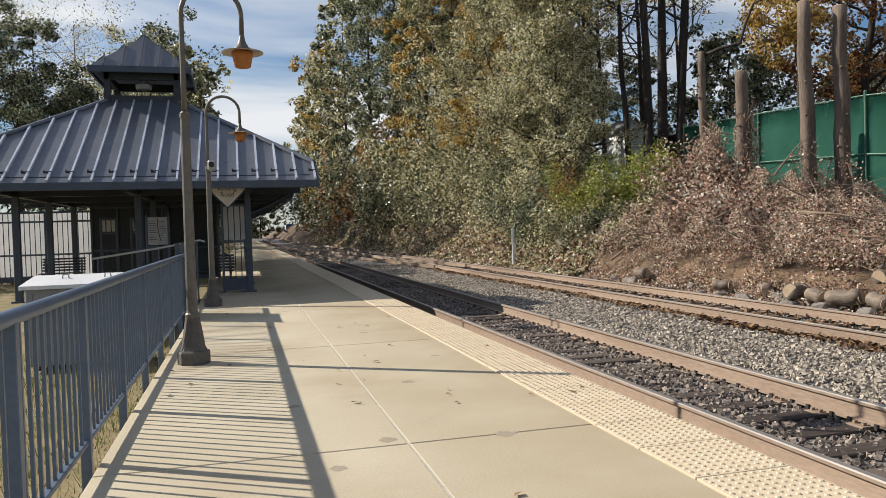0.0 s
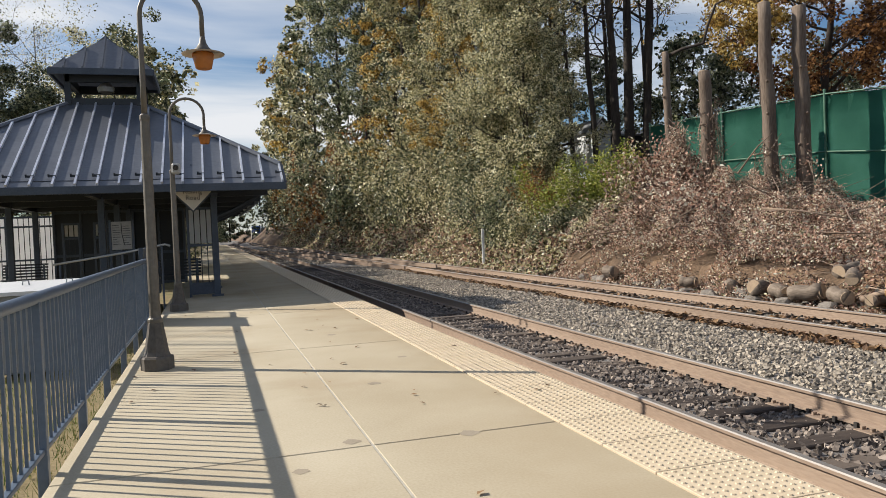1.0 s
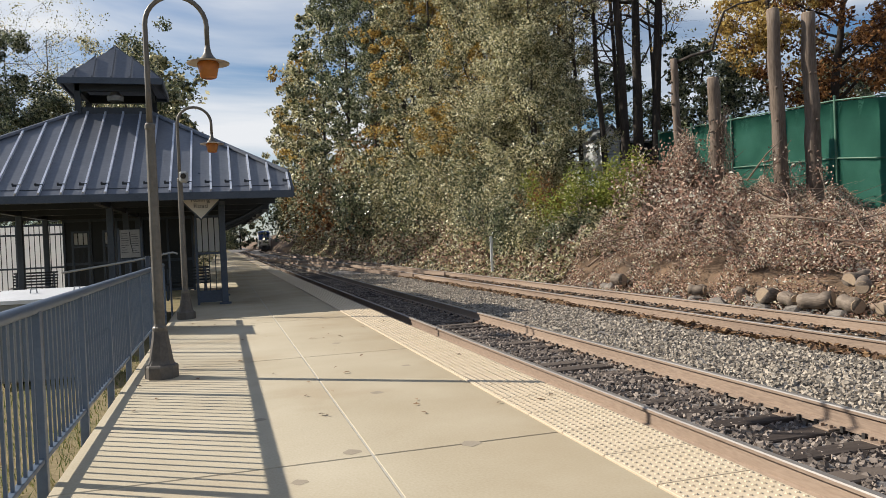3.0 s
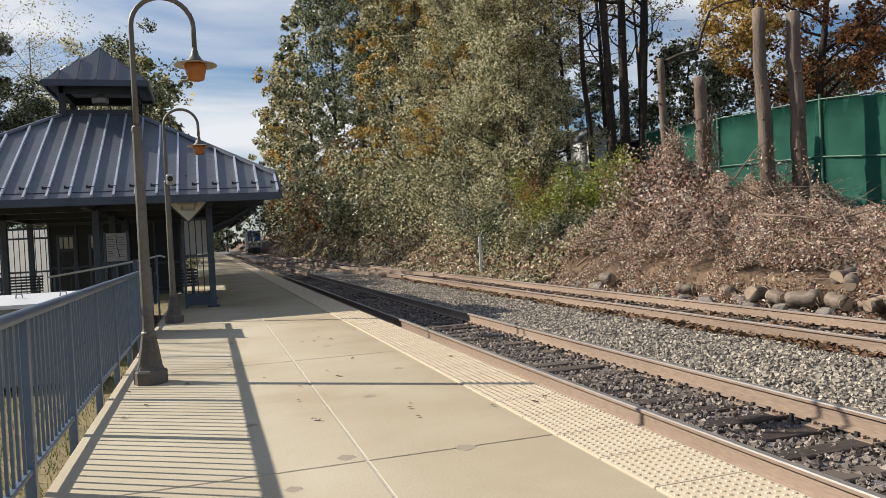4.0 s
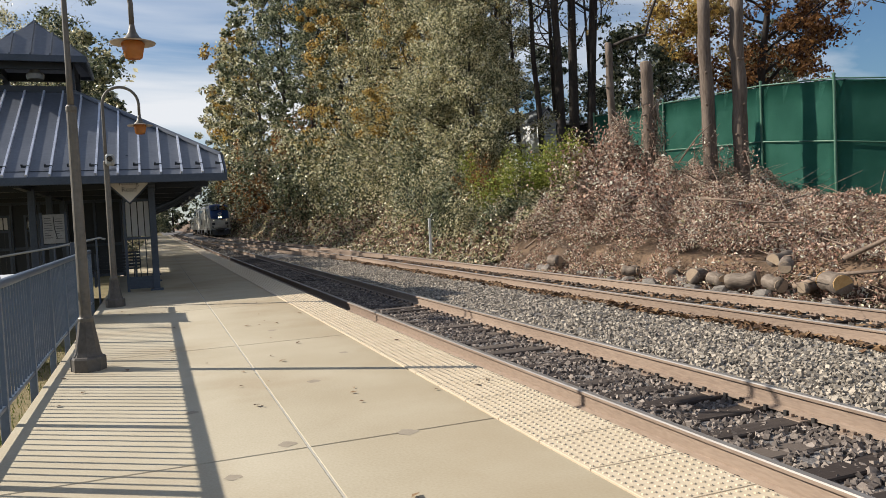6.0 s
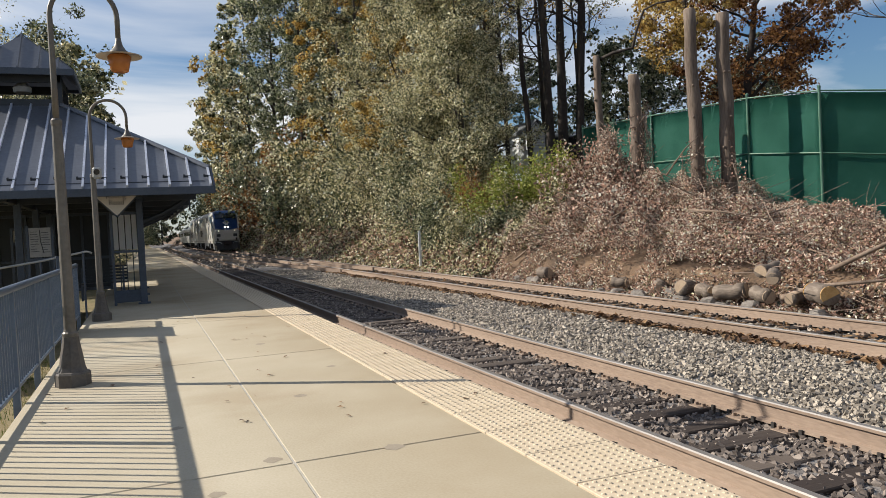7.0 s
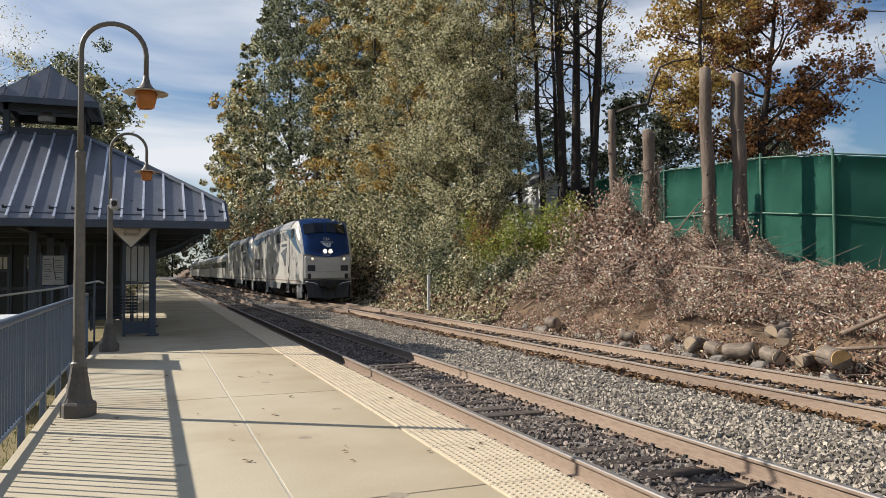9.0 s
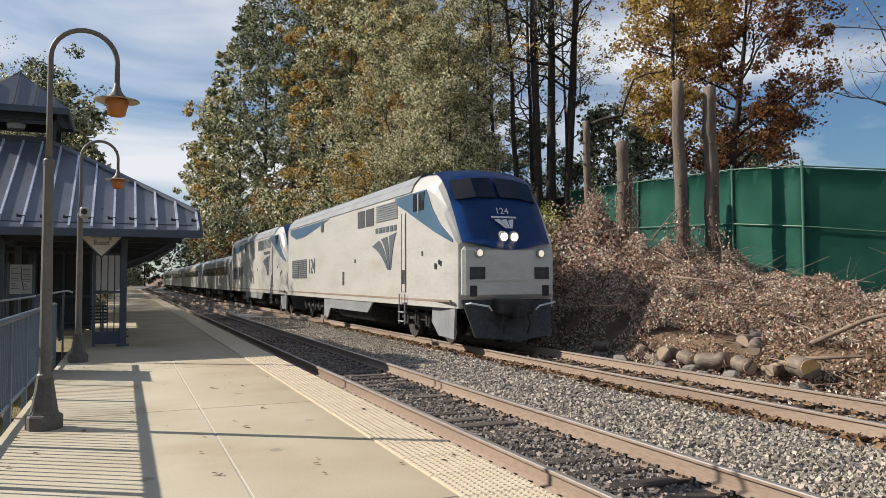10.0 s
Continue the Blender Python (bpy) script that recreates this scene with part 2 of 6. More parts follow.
PLOUGH = material("black_pilot_paint", [(0.022, 0.022, 0.023), (0.045, 0.044, 0.044), (0.075, 0.072, 0.068)], 0.6, scale=1.5, fine=12, bump=0.05)
SPOT = material("dark_stain", [(0.27, 0.225, 0.165), (0.34, 0.29, 0.22)], 0.9, scale=9, fine=60, bump=0)
DIMLENS = material("unlit_lens", [(0.45, 0.42, 0.36), (0.55, 0.52, 0.46)], 0.15, scale=4, fine=20, bump=0)
LEAF_GREEN = material("autumn_green_leaves", [(0.054, 0.063, 0.027), (0.181, 0.184, 0.078), (0.376, 0.350, 0.173), (0.607, 0.539, 0.320), (0.790, 0.748, 0.512)], 0.40, scale=0.25, fine=2,
                      bump=0, vary="island", share=0.72, through_light=0.30, spread=(0.28, 0.76), spec=0.65, coords="Object")
LEAF_DEEP = material("dark_green_leaves", [(0.025, 0.036, 0.018), (0.085, 0.106, 0.050), (0.195, 0.219, 0.114), (0.407, 0.404, 0.258)], 0.40, scale=0.25, fine=2,
                     bump=0, vary="island", share=0.72, through_light=0.28, spread=(0.26, 0.78), spec=0.6)
LEAF_GOLD = material("golden_brown_leaves", [(0.132, 0.083, 0.026), (0.352, 0.220, 0.055), (0.550, 0.363, 0.088), (0.572, 0.451, 0.176)], 0.6, scale=0.3, fine=2,
                     bump=0, vary="island", share=0.72, through_light=0.45, spread=(0.24, 0.78))
LEAF_RUST = material("rust_orange_leaves", [(0.080, 0.036, 0.018), (0.210, 0.098, 0.036), (0.400, 0.200, 0.070)], 0.65, scale=0.4, fine=2,
                     bump=0, vary="island", share=0.72, through_light=0.45, spread=(0.22, 0.78))
LEAF_LIME = material("lime_vine_leaves", [(0.130, 0.161, 0.027), (0.226, 0.269, 0.043), (0.345, 0.356, 0.076)], 0.6, scale=0.5, fine=3, bump=0, vary="island", share=0.72, through_light=0.35)
LEAF_DEAD = material("dead_brown_leaves", [(0.086, 0.049, 0.035), (0.312, 0.186, 0.136), (0.624, 0.394, 0.288), (0.696, 0.673, 0.553)], 0.6, scale=0.5, fine=3,
                     bump=0, vary="island", share=0.76, through_light=0.25, spread=(0.24, 0.80))
LEAF_FALLEN = material("fallen_leaves", [(0.073, 0.040, 0.022), (0.178, 0.098, 0.048), (0.274, 0.170, 0.085)], 0.8, scale=1, fine=5, bump=0, vary="island")


# ---- mesh helpers ----
def box(bm, c, s, turn=None, bevel=0.0):
    """A box at c of size s, turned by the matrix turn about its centre."""
    r = bmesh.ops.create_cube(bm, size=1, matrix=Matrix.Translation(c) @ (turn or Matrix()) @ Matrix.Diagonal((*s, 1)))
    if bevel:
        edges = list({e for v in r["verts"] for e in v.link_edges})
        bmesh.ops.bevel(bm, geom=edges, offset=bevel, segments=1, affect='EDGES')


def rod(bm, a, b, r0, r1=None, seg=8, caps=True):
    a, b = Vector(a), Vector(b)
    d = b - a
    m = Matrix.Translation((a + b) / 2) @ d.to_track_quat("Z", "Y").to_matrix().to_4x4()
    bmesh.ops.create_cone(bm, cap_ends=caps, segments=seg, radius1=r0, radius2=r0 if r1 is None else r1, depth=d.length, matrix=m)


def lathe(bm, profile, centre=(0, 0, 0), seg=20):
    """A turned form about the upright axis: profile of (radius, height)."""
    c = Vector(centre)
    rings = [[bm.verts.new(c + Vector((r * math.cos(2 * math.pi * i / seg), r * math.sin(2 * math.pi * i / seg), z))) for i in range(seg)] for r, z in profile]
    for p, q in zip(rings, rings[1:]):
        for i in range(seg):
            bm.faces.new((p[i], p[(i + 1) % seg], q[(i + 1) % seg], q[i]))
    bm.faces.new(list(reversed(rings[0])))
    bm.faces.new(rings[-1])


def tube(bm, points, r, seg=8):
    """A round tube along points; r is one radius, or one for each point."""
    pts = [Vector(p) for p in points]
    rs = r if isinstance(r, (list, tuple)) else [r] * len(pts)
    rings = []
    for i, p in enumerate(pts):
        d = (pts[min(i + 1, len(pts) - 1)] - pts[max(i - 1, 0)]).normalized()
        u = d.cross(Vector((0.13, 0.98, 0.11))).normalized()
        w = d.cross(u)
        rings.append([bm.verts.new(p + rs[i] * (math.cos(2 * math.pi * k / seg) * u + math.sin(2 * math.pi * k / seg) * w)) for k in range(seg)])
    for p, q in zip(rings, rings[1:]):
        for k in range(seg):
            bm.faces.new((p[k], p[(k + 1) % seg], q[(k + 1) % seg], q[k]))
    bm.faces.new(list(reversed(rings[0])))
    bm.faces.new(rings[-1])


def prism(bm, outline, y0, y1):
    """An outline of (x, z) pushed from y0 to y1."""
    a = [bm.verts.new((x, y0, z)) for x, z in outline]
    b = [bm.verts.new((x, y1, z)) for x, z in outline]
    bm.faces.new(a)
    bm.faces.new(list(reversed(b)))
    for i in range(len(a)):
        j = (i + 1) % len(a)
        bm.faces.new((a[j], a[i], b[i], b[j]))


def slab(bm, corners, thick, along=(0, 0, -1)):
    """A plate: a flat outline of points with a thickness."""
    t = Vector(along) * thick
    a = [bm.verts.new(Vector(c)) for c in corners]
    b = [bm.verts.new(Vector(c) + t) for c in corners]
    bm.faces.new(a)
    bm.faces.new(list(reversed(b)))
    for i in range(len(a)):
        j = (i + 1) % len(a)
        bm.faces.new((a[j], a[i], b[i], b[j]))


def data(name, bm, mat, smooth=False):
    bmesh.ops.recalc_face_normals(bm, faces=bm.faces)
    me = bpy.data.meshes.new(name)
    bm.to_mesh(me)
    bm.free()
    me.materials.append(mat)
    if smooth:
        for p in me.polygons:
            p.use_smooth = True
    return me


def part(name, bm, mat, parent=None, label="", smooth=False):
    ob = new(name, data(name, bm, mat, smooth))
    ob.parent = parent
    return tagged(ob, label) if label else ob


def piece(name, me, parent, m):
    ob = new(name, me)
    ob.parent = parent
    ob.matrix_basis = m
    return ob


def raw(name, verts, faces, mat, parent=None):
    me = bpy.data.meshes.new(name)
    me.from_pydata(np.asarray(verts).tolist(), [], np.asarray(faces).tolist())
    me.materials.append(mat)
    ob = new(name, me)
    ob.parent = parent
    return ob


def thing(name, label, category, m=None, group="", kind=""):
    ob = new(name)
    ob.empty_display_size = 0.2
    ob.matrix_basis = m or Matrix()
    return tagged(ob, label, category, group, kind)


def writing(name, text, size, mat, parent, m, extrude=0.002):
    cu = bpy.data.curves.new(name, 'FONT')
    cu.body, cu.size, cu.extrude, cu.align_x, cu.align_y, cu.resolution_u = text, size, extrude, 'CENTER', 'CENTER', 3
    t = bpy.data.objects.new(name, cu)
    scene.collection.objects.link(t)
    bpy.context.view_layer.update()
    me = bpy.data.meshes.new_from_object(t.evaluated_get(bpy.context.evaluated_depsgraph_get()))
    bpy.data.objects.remove(t)
    me.materials.clear()
    me.materials.append(mat)
    return piece(name, me, parent, m)


def leaf_quads(points, size, rng, up=0.35, out=None, longer=1.5):
    """Folded little leaves at the points: kite-shaped quads, turned at random with a lean upwards or outwards."""
    n = len(points)
    nor = rng.normal(size=(n, 3))
    nor[:, 2] += up * 2
    if out is not None:
        nor += out * 0.45
    nor /= np.linalg.norm(nor, axis=1)[:, None]
    t = rng.normal(size=(n, 3))
    t -= (t * nor).sum(1)[:, None] * nor
    t /= np.linalg.norm(t, axis=1)[:, None]
    b = np.cross(nor, t)
    s = (size * rng.uniform(0.6, 1.35, n))[:, None]
    v = np.empty((n, 4, 3))
    v[:, 0] = points - t * s * 0.5 * longer
    v[:, 1] = points + b * s * 0.45 + nor * s * 0.12
    v[:, 2] = points + t * s * 0.5 * longer
    v[:, 3] = points - b * s * 0.45 + nor * s * 0.12
    return v.reshape(-1, 3), np.arange(n * 4).reshape(-1, 4)


# ---- setting ----
XL, XT, XE = -1.10, 2.235, 2.86        # platform: back edge, start of the tactile strip, track edge
TOR = -0.22                            # top of rail
T1, T2 = 4.43, 9.22                    # track centres
YA, YB = -14.0, 150.0                  # the platform's ends


def platform():
    root = thing("platform", "sun-bleached tan concrete station platform with saw-cut joints", "platform", kind="structure")
    bm = bmesh.new()
    box(bm, ((XL + XE) / 2, (YA + YB) / 2, -0.46), (XE - XL - 0.02, YB - YA, 0.76))
    part("platform_body", bm, CONCRETE_EDGE, root)
    ys = [YA] + [4.91 + 4.55 * i for i in range(-4, 32)] + [YB]
    xs = [XL, 0.872, XT - 0.004]
    for i in range(len(ys) - 1):
        y0, y1 = ys[i] + 0.007, ys[i + 1] - 0.007
        if y1 <= y0:
            continue
        for x0, x1 in zip(xs, xs[1:]):
            bm = bmesh.new()
            box(bm, ((x0 + x1) / 2, (y0 + y1) / 2, -0.04), (x1 - x0 - 0.012, y1 - y0, 0.08), bevel=0.006)
            part("concrete_slab", bm, CONCRETE, root)
    bm = bmesh.new()
    box(bm, (0.872, (YA + YB) / 2, -0.022), (0.03, YB - YA, 0.036))
    part("joint_sealant", bm, SEAM, root)
    return root


def tactile():
    root = thing("tactile_strip", "cream-yellow tactile warning paving with raised round domes along the platform edge", "tactile paving", kind="structure")
    w = XE - XT
    bm = bmesh.new()
    box(bm, (0, 0, -0.035), (w, 0.602, 0.08), bevel=0.003)
    n = 10
    for i in range(n):
        for j in range(n):
            c = ((i + 0.5) / n * w - w / 2, (j + 0.5) / n * 0.6 - 0.3, 0.0045)
            bmesh.ops.create_cone(bm, cap_ends=True, segments=6, radius1=0.0165, radius2=0.0105, depth=0.008, matrix=Matrix.Translation((c[0], c[1], c[2] + 0.004)))
    near = data("tactile_tile", bm, TACTILE)
    bm = bmesh.new()
    box(bm, (0, 0, -0.035), (w, 0.602, 0.08), bevel=0.003)
    far = data("tactile_tile", bm, TACTILE)
    for i in range(-30, 240):
        y = 4.88 + 0.305 + 0.6096 * i
        if y < YB:
            piece("tactile_tile", near if -8 <= i < 50 else far, root, Matrix.Translation(((XT + XE) / 2, y, 0)))


def bend(y):
    """How far the line swings to the right beyond the straight."""
    return max(0.0, y - 150.0) ** 2 / 1900.0


def rail_line(name, x, label, y0=-30, y1=150):
    """One flat-bottomed rail with its left gauge line at x."""
    root = thing(name, label, "rail", kind="structure")
    h, c = TOR, x
    bm = bmesh.new()
    prism(bm, [(c - 0.076, h - 0.185), (c + 0.076, h - 0.185), (c + 0.074, h - 0.172), (c + 0.012, h - 0.150), (c + 0.009, h - 0.045), (c + 0.036, h - 0.034),
               (c + 0.036, h - 0.010), (c - 0.036, h - 0.010), (c - 0.036, h - 0.034), (c - 0.009, h - 0.045), (c - 0.012, h - 0.150), (c - 0.074, h - 0.172)], y0, y1)
    part("rail_web", bm, RUST, root, "rust-brown rail side")
    bm = bmesh.new()
    steps = [y1 + 15.0 * i for i in range(18)]
    for a, b in zip(steps, steps[1:]):
        slab(bm, [(c - 0.036 + bend(a), a, h), (c + 0.036 + bend(a), a, h), (c + 0.036 + bend(b), b, h), (c - 0.036 + bend(b), b, h)], 0.17)
    part("far_rail", bm, RUST, root, "rust-brown rail on the curve")
    bm = bmesh.new()
    prism(bm, [(c - 0.036, h - 0.010), (c + 0.036, h - 0.010), (c + 0.027, h), (c - 0.027, h)], y0, y1)
    part("rail_head", bm, SHINE, root, "polished running surface")
    return root


def ballast_height(x, y):
    """The stone bed: crests under the ties, a shallow dip between the tracks, a fall towards the bank."""
    z = -0.418 - 0.026 * np.exp(-((x - T1) / 1.25) ** 8) - 0.04 * np.exp(-((x - T2) / 1.2) ** 8)
    z = z - np.clip(x - 10.6, 0, 0.8) * 0.15
    z = z - np.clip(3.2 - x, 0, 1) * 0.10
    return z + 0.02 * np.sin(x * 3.1 + 0.4 * y) * np.sin(y * 1.7 + x)


def bank_height(x, y):
    """The slope that rises beyond the far track to the fenced ground."""
    s = np.clip((x - 11.3) / 7.2, 0, 1)
    k = np.clip((y - 14.0) / 5.0, 0, 1)
    top = 0.55 + 1.1 * k * k * (3 - 2 * k) + 1.3 * np.clip((y - 20) / 10, 0, 1) + 1.5 * np.clip((y - 40) / 60, 0, 1)
    q = np.clip((x - 11.45) / 0.85, 0, 1)
    z = -0.55 + 0.72 * q * q * (3 - 2 * q) + (top - 0.17) * (s * s * (3 - 2 * s)) ** 0.8
    z = z + s * (0.14 * np.sin(0.9 * y + 1.3 * x) + 0.10 * np.sin(2.1 * y - 0.8 * x + 1))
    return np.where(x > 10.9, z, -0.55)


def sheet(name, xs, ys, height, mat, label, category):
    X, Y = np.meshgrid(xs, ys, indexing="ij")
    Z = height(X, Y)
    v = np.stack([X, Y, Z], -1).reshape(-1, 3)
    a, b = len(xs), len(ys)
    i, j = np.meshgrid(np.arange(a - 1), np.arange(b - 1), indexing="ij")
    k = (i * b + j).ravel()
    ob = raw(name, v, np.stack([k, k + b, k + b + 1, k + 1], 1), mat)
    for p in ob.data.polygons:
        p.use_smooth = True
    return tagged(ob, label, category, kind="structure")


def ground():
    xs = np.concatenate([[-900, -300, -120, -60, -30, -16], np.linspace(-10, 2.4, 20)])
    ys = np.concatenate([[-600, -200, -80, -30], np.linspace(-20, 40, 40), [60, 90, 140, 250, 500, 1200]])
    sheet("ground", xs, ys, lambda x, y: -0.62 - 0.25 * np.clip(-2 - x, 0, 5) / 5 + 0.02 * np.sin(2 * x + y), GRASS_SOIL, "dry patchy lawn and leaf litter below the platform", "ground")
    xs = np.concatenate([np.linspace(2.35, 11.6, 60)])
    ys = np.concatenate([[-600, -100, -30], np.linspace(-8, 60, 200), [80, 120, 200, 300, 500, 1200]])
    sheet("ballast", xs, ys, ballast_height, BALLAST, "grey crushed-stone railway ballast bed", "ballast")
    xs = np.concatenate([np.linspace(10.8, 20, 50), [24, 30, 45, 80, 200, 900]])
    ys = np.concatenate([[-600, -100, -40, -20], np.linspace(-10, 70, 160), [85, 100, 120, 150, 200, 300, 500, 1200]])
    sheet("embankment", xs, ys, bank_height, SOIL, "leaf-littered brown earth railway embankment", "embankment")


def scatter_stones(name, n, x0, x1, y0, y1, size, mat, label, seed, height=ballast_height, lift=0.01):
    rng = np.random.default_rng(seed)
    cube = np.array([[-1, -1, -1], [1, -1, -1], [1, 1, -1], [-1, 1, -1], [-1, -1, 1], [1, -1, 1], [1, 1, 1], [-1, 1, 1]], float) * 0.5
    quads = np.array([[0, 3, 2, 1], [4, 5, 6, 7], [0, 1, 5, 4], [1, 2, 6, 5], [2, 3, 7, 6], [3, 0, 4, 7]])
    x = rng.uniform(x0, x1, n)
    y = y0 + (y1 - y0) * rng.uniform(0, 1, n) ** 1.75
    q = rng.normal(size=(n, 4))
    q /= np.linalg.norm(q, axis=1)[:, None]
    w, a, b, c = q.T
    R = np.stack([1 - 2 * (b * b + c * c), 2 * (a * b - c * w), 2 * (a * c + b * w), 2 * (a * b + c * w), 1 - 2 * (a * a + c * c), 2 * (b * c - a * w),
                  2 * (a * c - b * w), 2 * (b * c + a * w), 1 - 2 * (a * a + b * b)], 1).reshape(n, 3, 3)
    s = size * rng.uniform(0.6, 1.4, (n, 1)) * rng.uniform(0.7, 1.25, (n, 3))
    shape = cube[None] * rng.uniform(0.65, 1.1, (n, 8, 1)) * s[:, None]
    v = np.einsum("nij,nkj->nki", R, shape)
    v += np.stack([x, y, height(x, y) + lift], 1)[:, None]
    f = (quads[None] + 8 * np.arange(n)[:, None, None]).reshape(-1, 4)
    return tagged(raw(name, v.reshape(-1, 3), f, mat), label, "ballast", kind="stuff")


def tracks():
    for c in (T1, T2):
        near = c == T1
        rail_line("rail", c - 0.753, "rust-brown steel rail with a polished head")
        rail_line("rail", c + 0.753, "rust-brown steel rail with a polished head")
    bm = bmesh.new()
    box(bm, (0, 0, 0), (2.6, 0.23, 0.18), bevel=0.012)
    tie = data("sleeper", bm, TIE)
    bm = bmesh.new()
    box(bm, (0, 0, 0), (0.36, 0.19, 0.018), bevel=0.004)
    for sx in (-0.115, 0.115):
        for sy in (-0.05, 0.05):
            box(bm, (sx, sy, 0.02), (0.04, 0.022, 0.03))
    plate = data("tie_plate", bm, RUST)
    bm = bmesh.new()
    box(bm, (0, 0, 0), (0.17, 0.03, 0.05), bevel=0.005)
    box(bm, (-0.085, 0, 0.008), (0.02, 0.035, 0.05))
    anchor = data("rail_anchor", bm, UNDER)
    rng = random.Random(4)
    for c in (T1, T2):
        bed = thing("sleepers", "creosote-dark timber railway sleepers half sunk in ballast", "sleepers", kind="structure")
        y = -3.0
        for i in range(150):
            m = Matrix.Translation((c + rng.uniform(-0.05, 0.05), y, TOR - 0.288 + rng.uniform(-0.008, 0.008))) @ Matrix.Rotation(rng.uniform(-0.02, 0.02), 4, 'Z')
            piece("sleeper", tie, bed, m)
            if y < 32:
                for s in (-0.753, 0.753):
                    piece("tie_plate", plate, bed, Matrix.Translation((c + s, y, TOR - 0.196)))
                    for side in (-0.15, 0.15):
                        piece("rail_anchor", anchor, bed, Matrix.Translation((c + s, y + side, TOR - 0.19)))
            y += 0.53 + rng.uniform(-0.03, 0.03)
        far = bmesh.new()
        while y < 330:
            box(far, (c + bend(y), y, TOR - 0.295), (2.6, 0.23, 0.18))
            y += 0.53
        tagged(part("far_sleepers", far, TIE, bed), kind="stuff")
    scatter_stones("ballast_stones", 36000, 5.35, 8.2, 0.5, 40, 0.039, STONE, "loose grey crushed stones between the tracks", 3)
    scatter_stones("track_stones", 22000, 3.1, 5.6, 0.5, 36, 0.037, DARKSTONE, "dark oil-stained stones between the rails", 5, lift=0.012)
    scatter_stones("track_stones", 9000, 7.9, 10.8, 1.5, 40, 0.042, STONE, "grey stones among the far sleepers", 6, lift=0.0)
    scatter_stones("crossing_stones", 2500, 3.2, 10.8, 45, 110, 0.10, STONE, "pale stones between the far rails", 7, lift=0.0)
    # leaves blown against the far rails
    r = np.random.default_rng(8)
    n = 8000
    x = np.concatenate([r.normal(T2 - 0.95, 0.16, n // 2), r.uniform(T2 - 0.7, T2 + 0.7, n // 4), r.uniform(T2 + 0.8, 11.2, n // 4)])
    y = 1.5 + 45 * r.uniform(0, 1, len(x)) ** 1.4
    p = np.stack([x, y, ballast_height(x, y) + r.uniform(0.035, 0.075, len(x))], 1)
    v, f = leaf_quads(p, 0.085, r, up=1.2)
    tagged(raw("fallen_leaves", v, f, LEAF_FALLEN), "brown fallen leaves drifted along the far track", "leaves", kind="stuff")
    # the turnout beyond the platform: a pair of slanting rails joins the two tracks
    for off in (-0.753, 0.753):
        root = thing("crossover_rail", "rust-brown crossover rail slanting between the two tracks", "rail", kind="structure")
        bm = bmesh.new()
        pts = [(T2 - 0.2 + off, 33, TOR), (T2 - 1.4 + off, 47, TOR), (T1 + 1.4 + off, 71, TOR), (T1 + 0.2 + off, 85, TOR)]
        for a, b in zip(pts, pts[1:]):
            slab(bm, [(a[0] - 0.036, a[1], TOR - 0.003), (a[0] + 0.036, a[1], TOR - 0.003), (b[0] + 0.036, b[1], TOR - 0.003), (b[0] - 0.036, b[1], TOR - 0.003)], 0.16)
        part("rail_web", bm, RUST, root)


def railing():
    """Panels of upright bars between square posts on the platform's back edge."""
    x, top, low = XL - 0.07, 1.10, 0.145
    ys = [-6.8 + 1.5 * i for i in range(16)]
    root = thing("railing", "slate-blue painted steel railing with closely set upright bars", "railing")
    bm = bmesh.new()
    box(bm, (0, 0, 0), (0.064, 0.064, 1.62), bevel=0.004)
    post = data("post", bm, RAILING)
    bm = bmesh.new()
    box(bm, (0, 0, 0), (0.018, 0.018, top - low - 0.02))
    bar = data("baluster", bm, RAILING)
    bm = bmesh.new()
    tube(bm, [(x, ys[0] - 0.3, top), (x, ys[-1] + 0.05, top)], 0.038, 12)
    part("handrail", bm, RAILING, root, "round slate-blue handrail", smooth=True)
    bm = bmesh.new()
    box(bm, (x, (ys[0] + ys[-1]) / 2, low), (0.045, ys[-1] - ys[0] + 0.3, 0.032), bevel=0.004)
    part("bottom_rail", bm, RAILING, root)
    for y in ys:
        piece("post", post, root, Matrix.Translation((x, y, top - 0.83)))
    for a, b in zip(ys, ys[1:]):
        n = 11
        for i in range(1, n):
            piece("baluster", bar, root, Matrix.Translation((x, a + (b - a) * i / n, (top + low) / 2)))
    return root


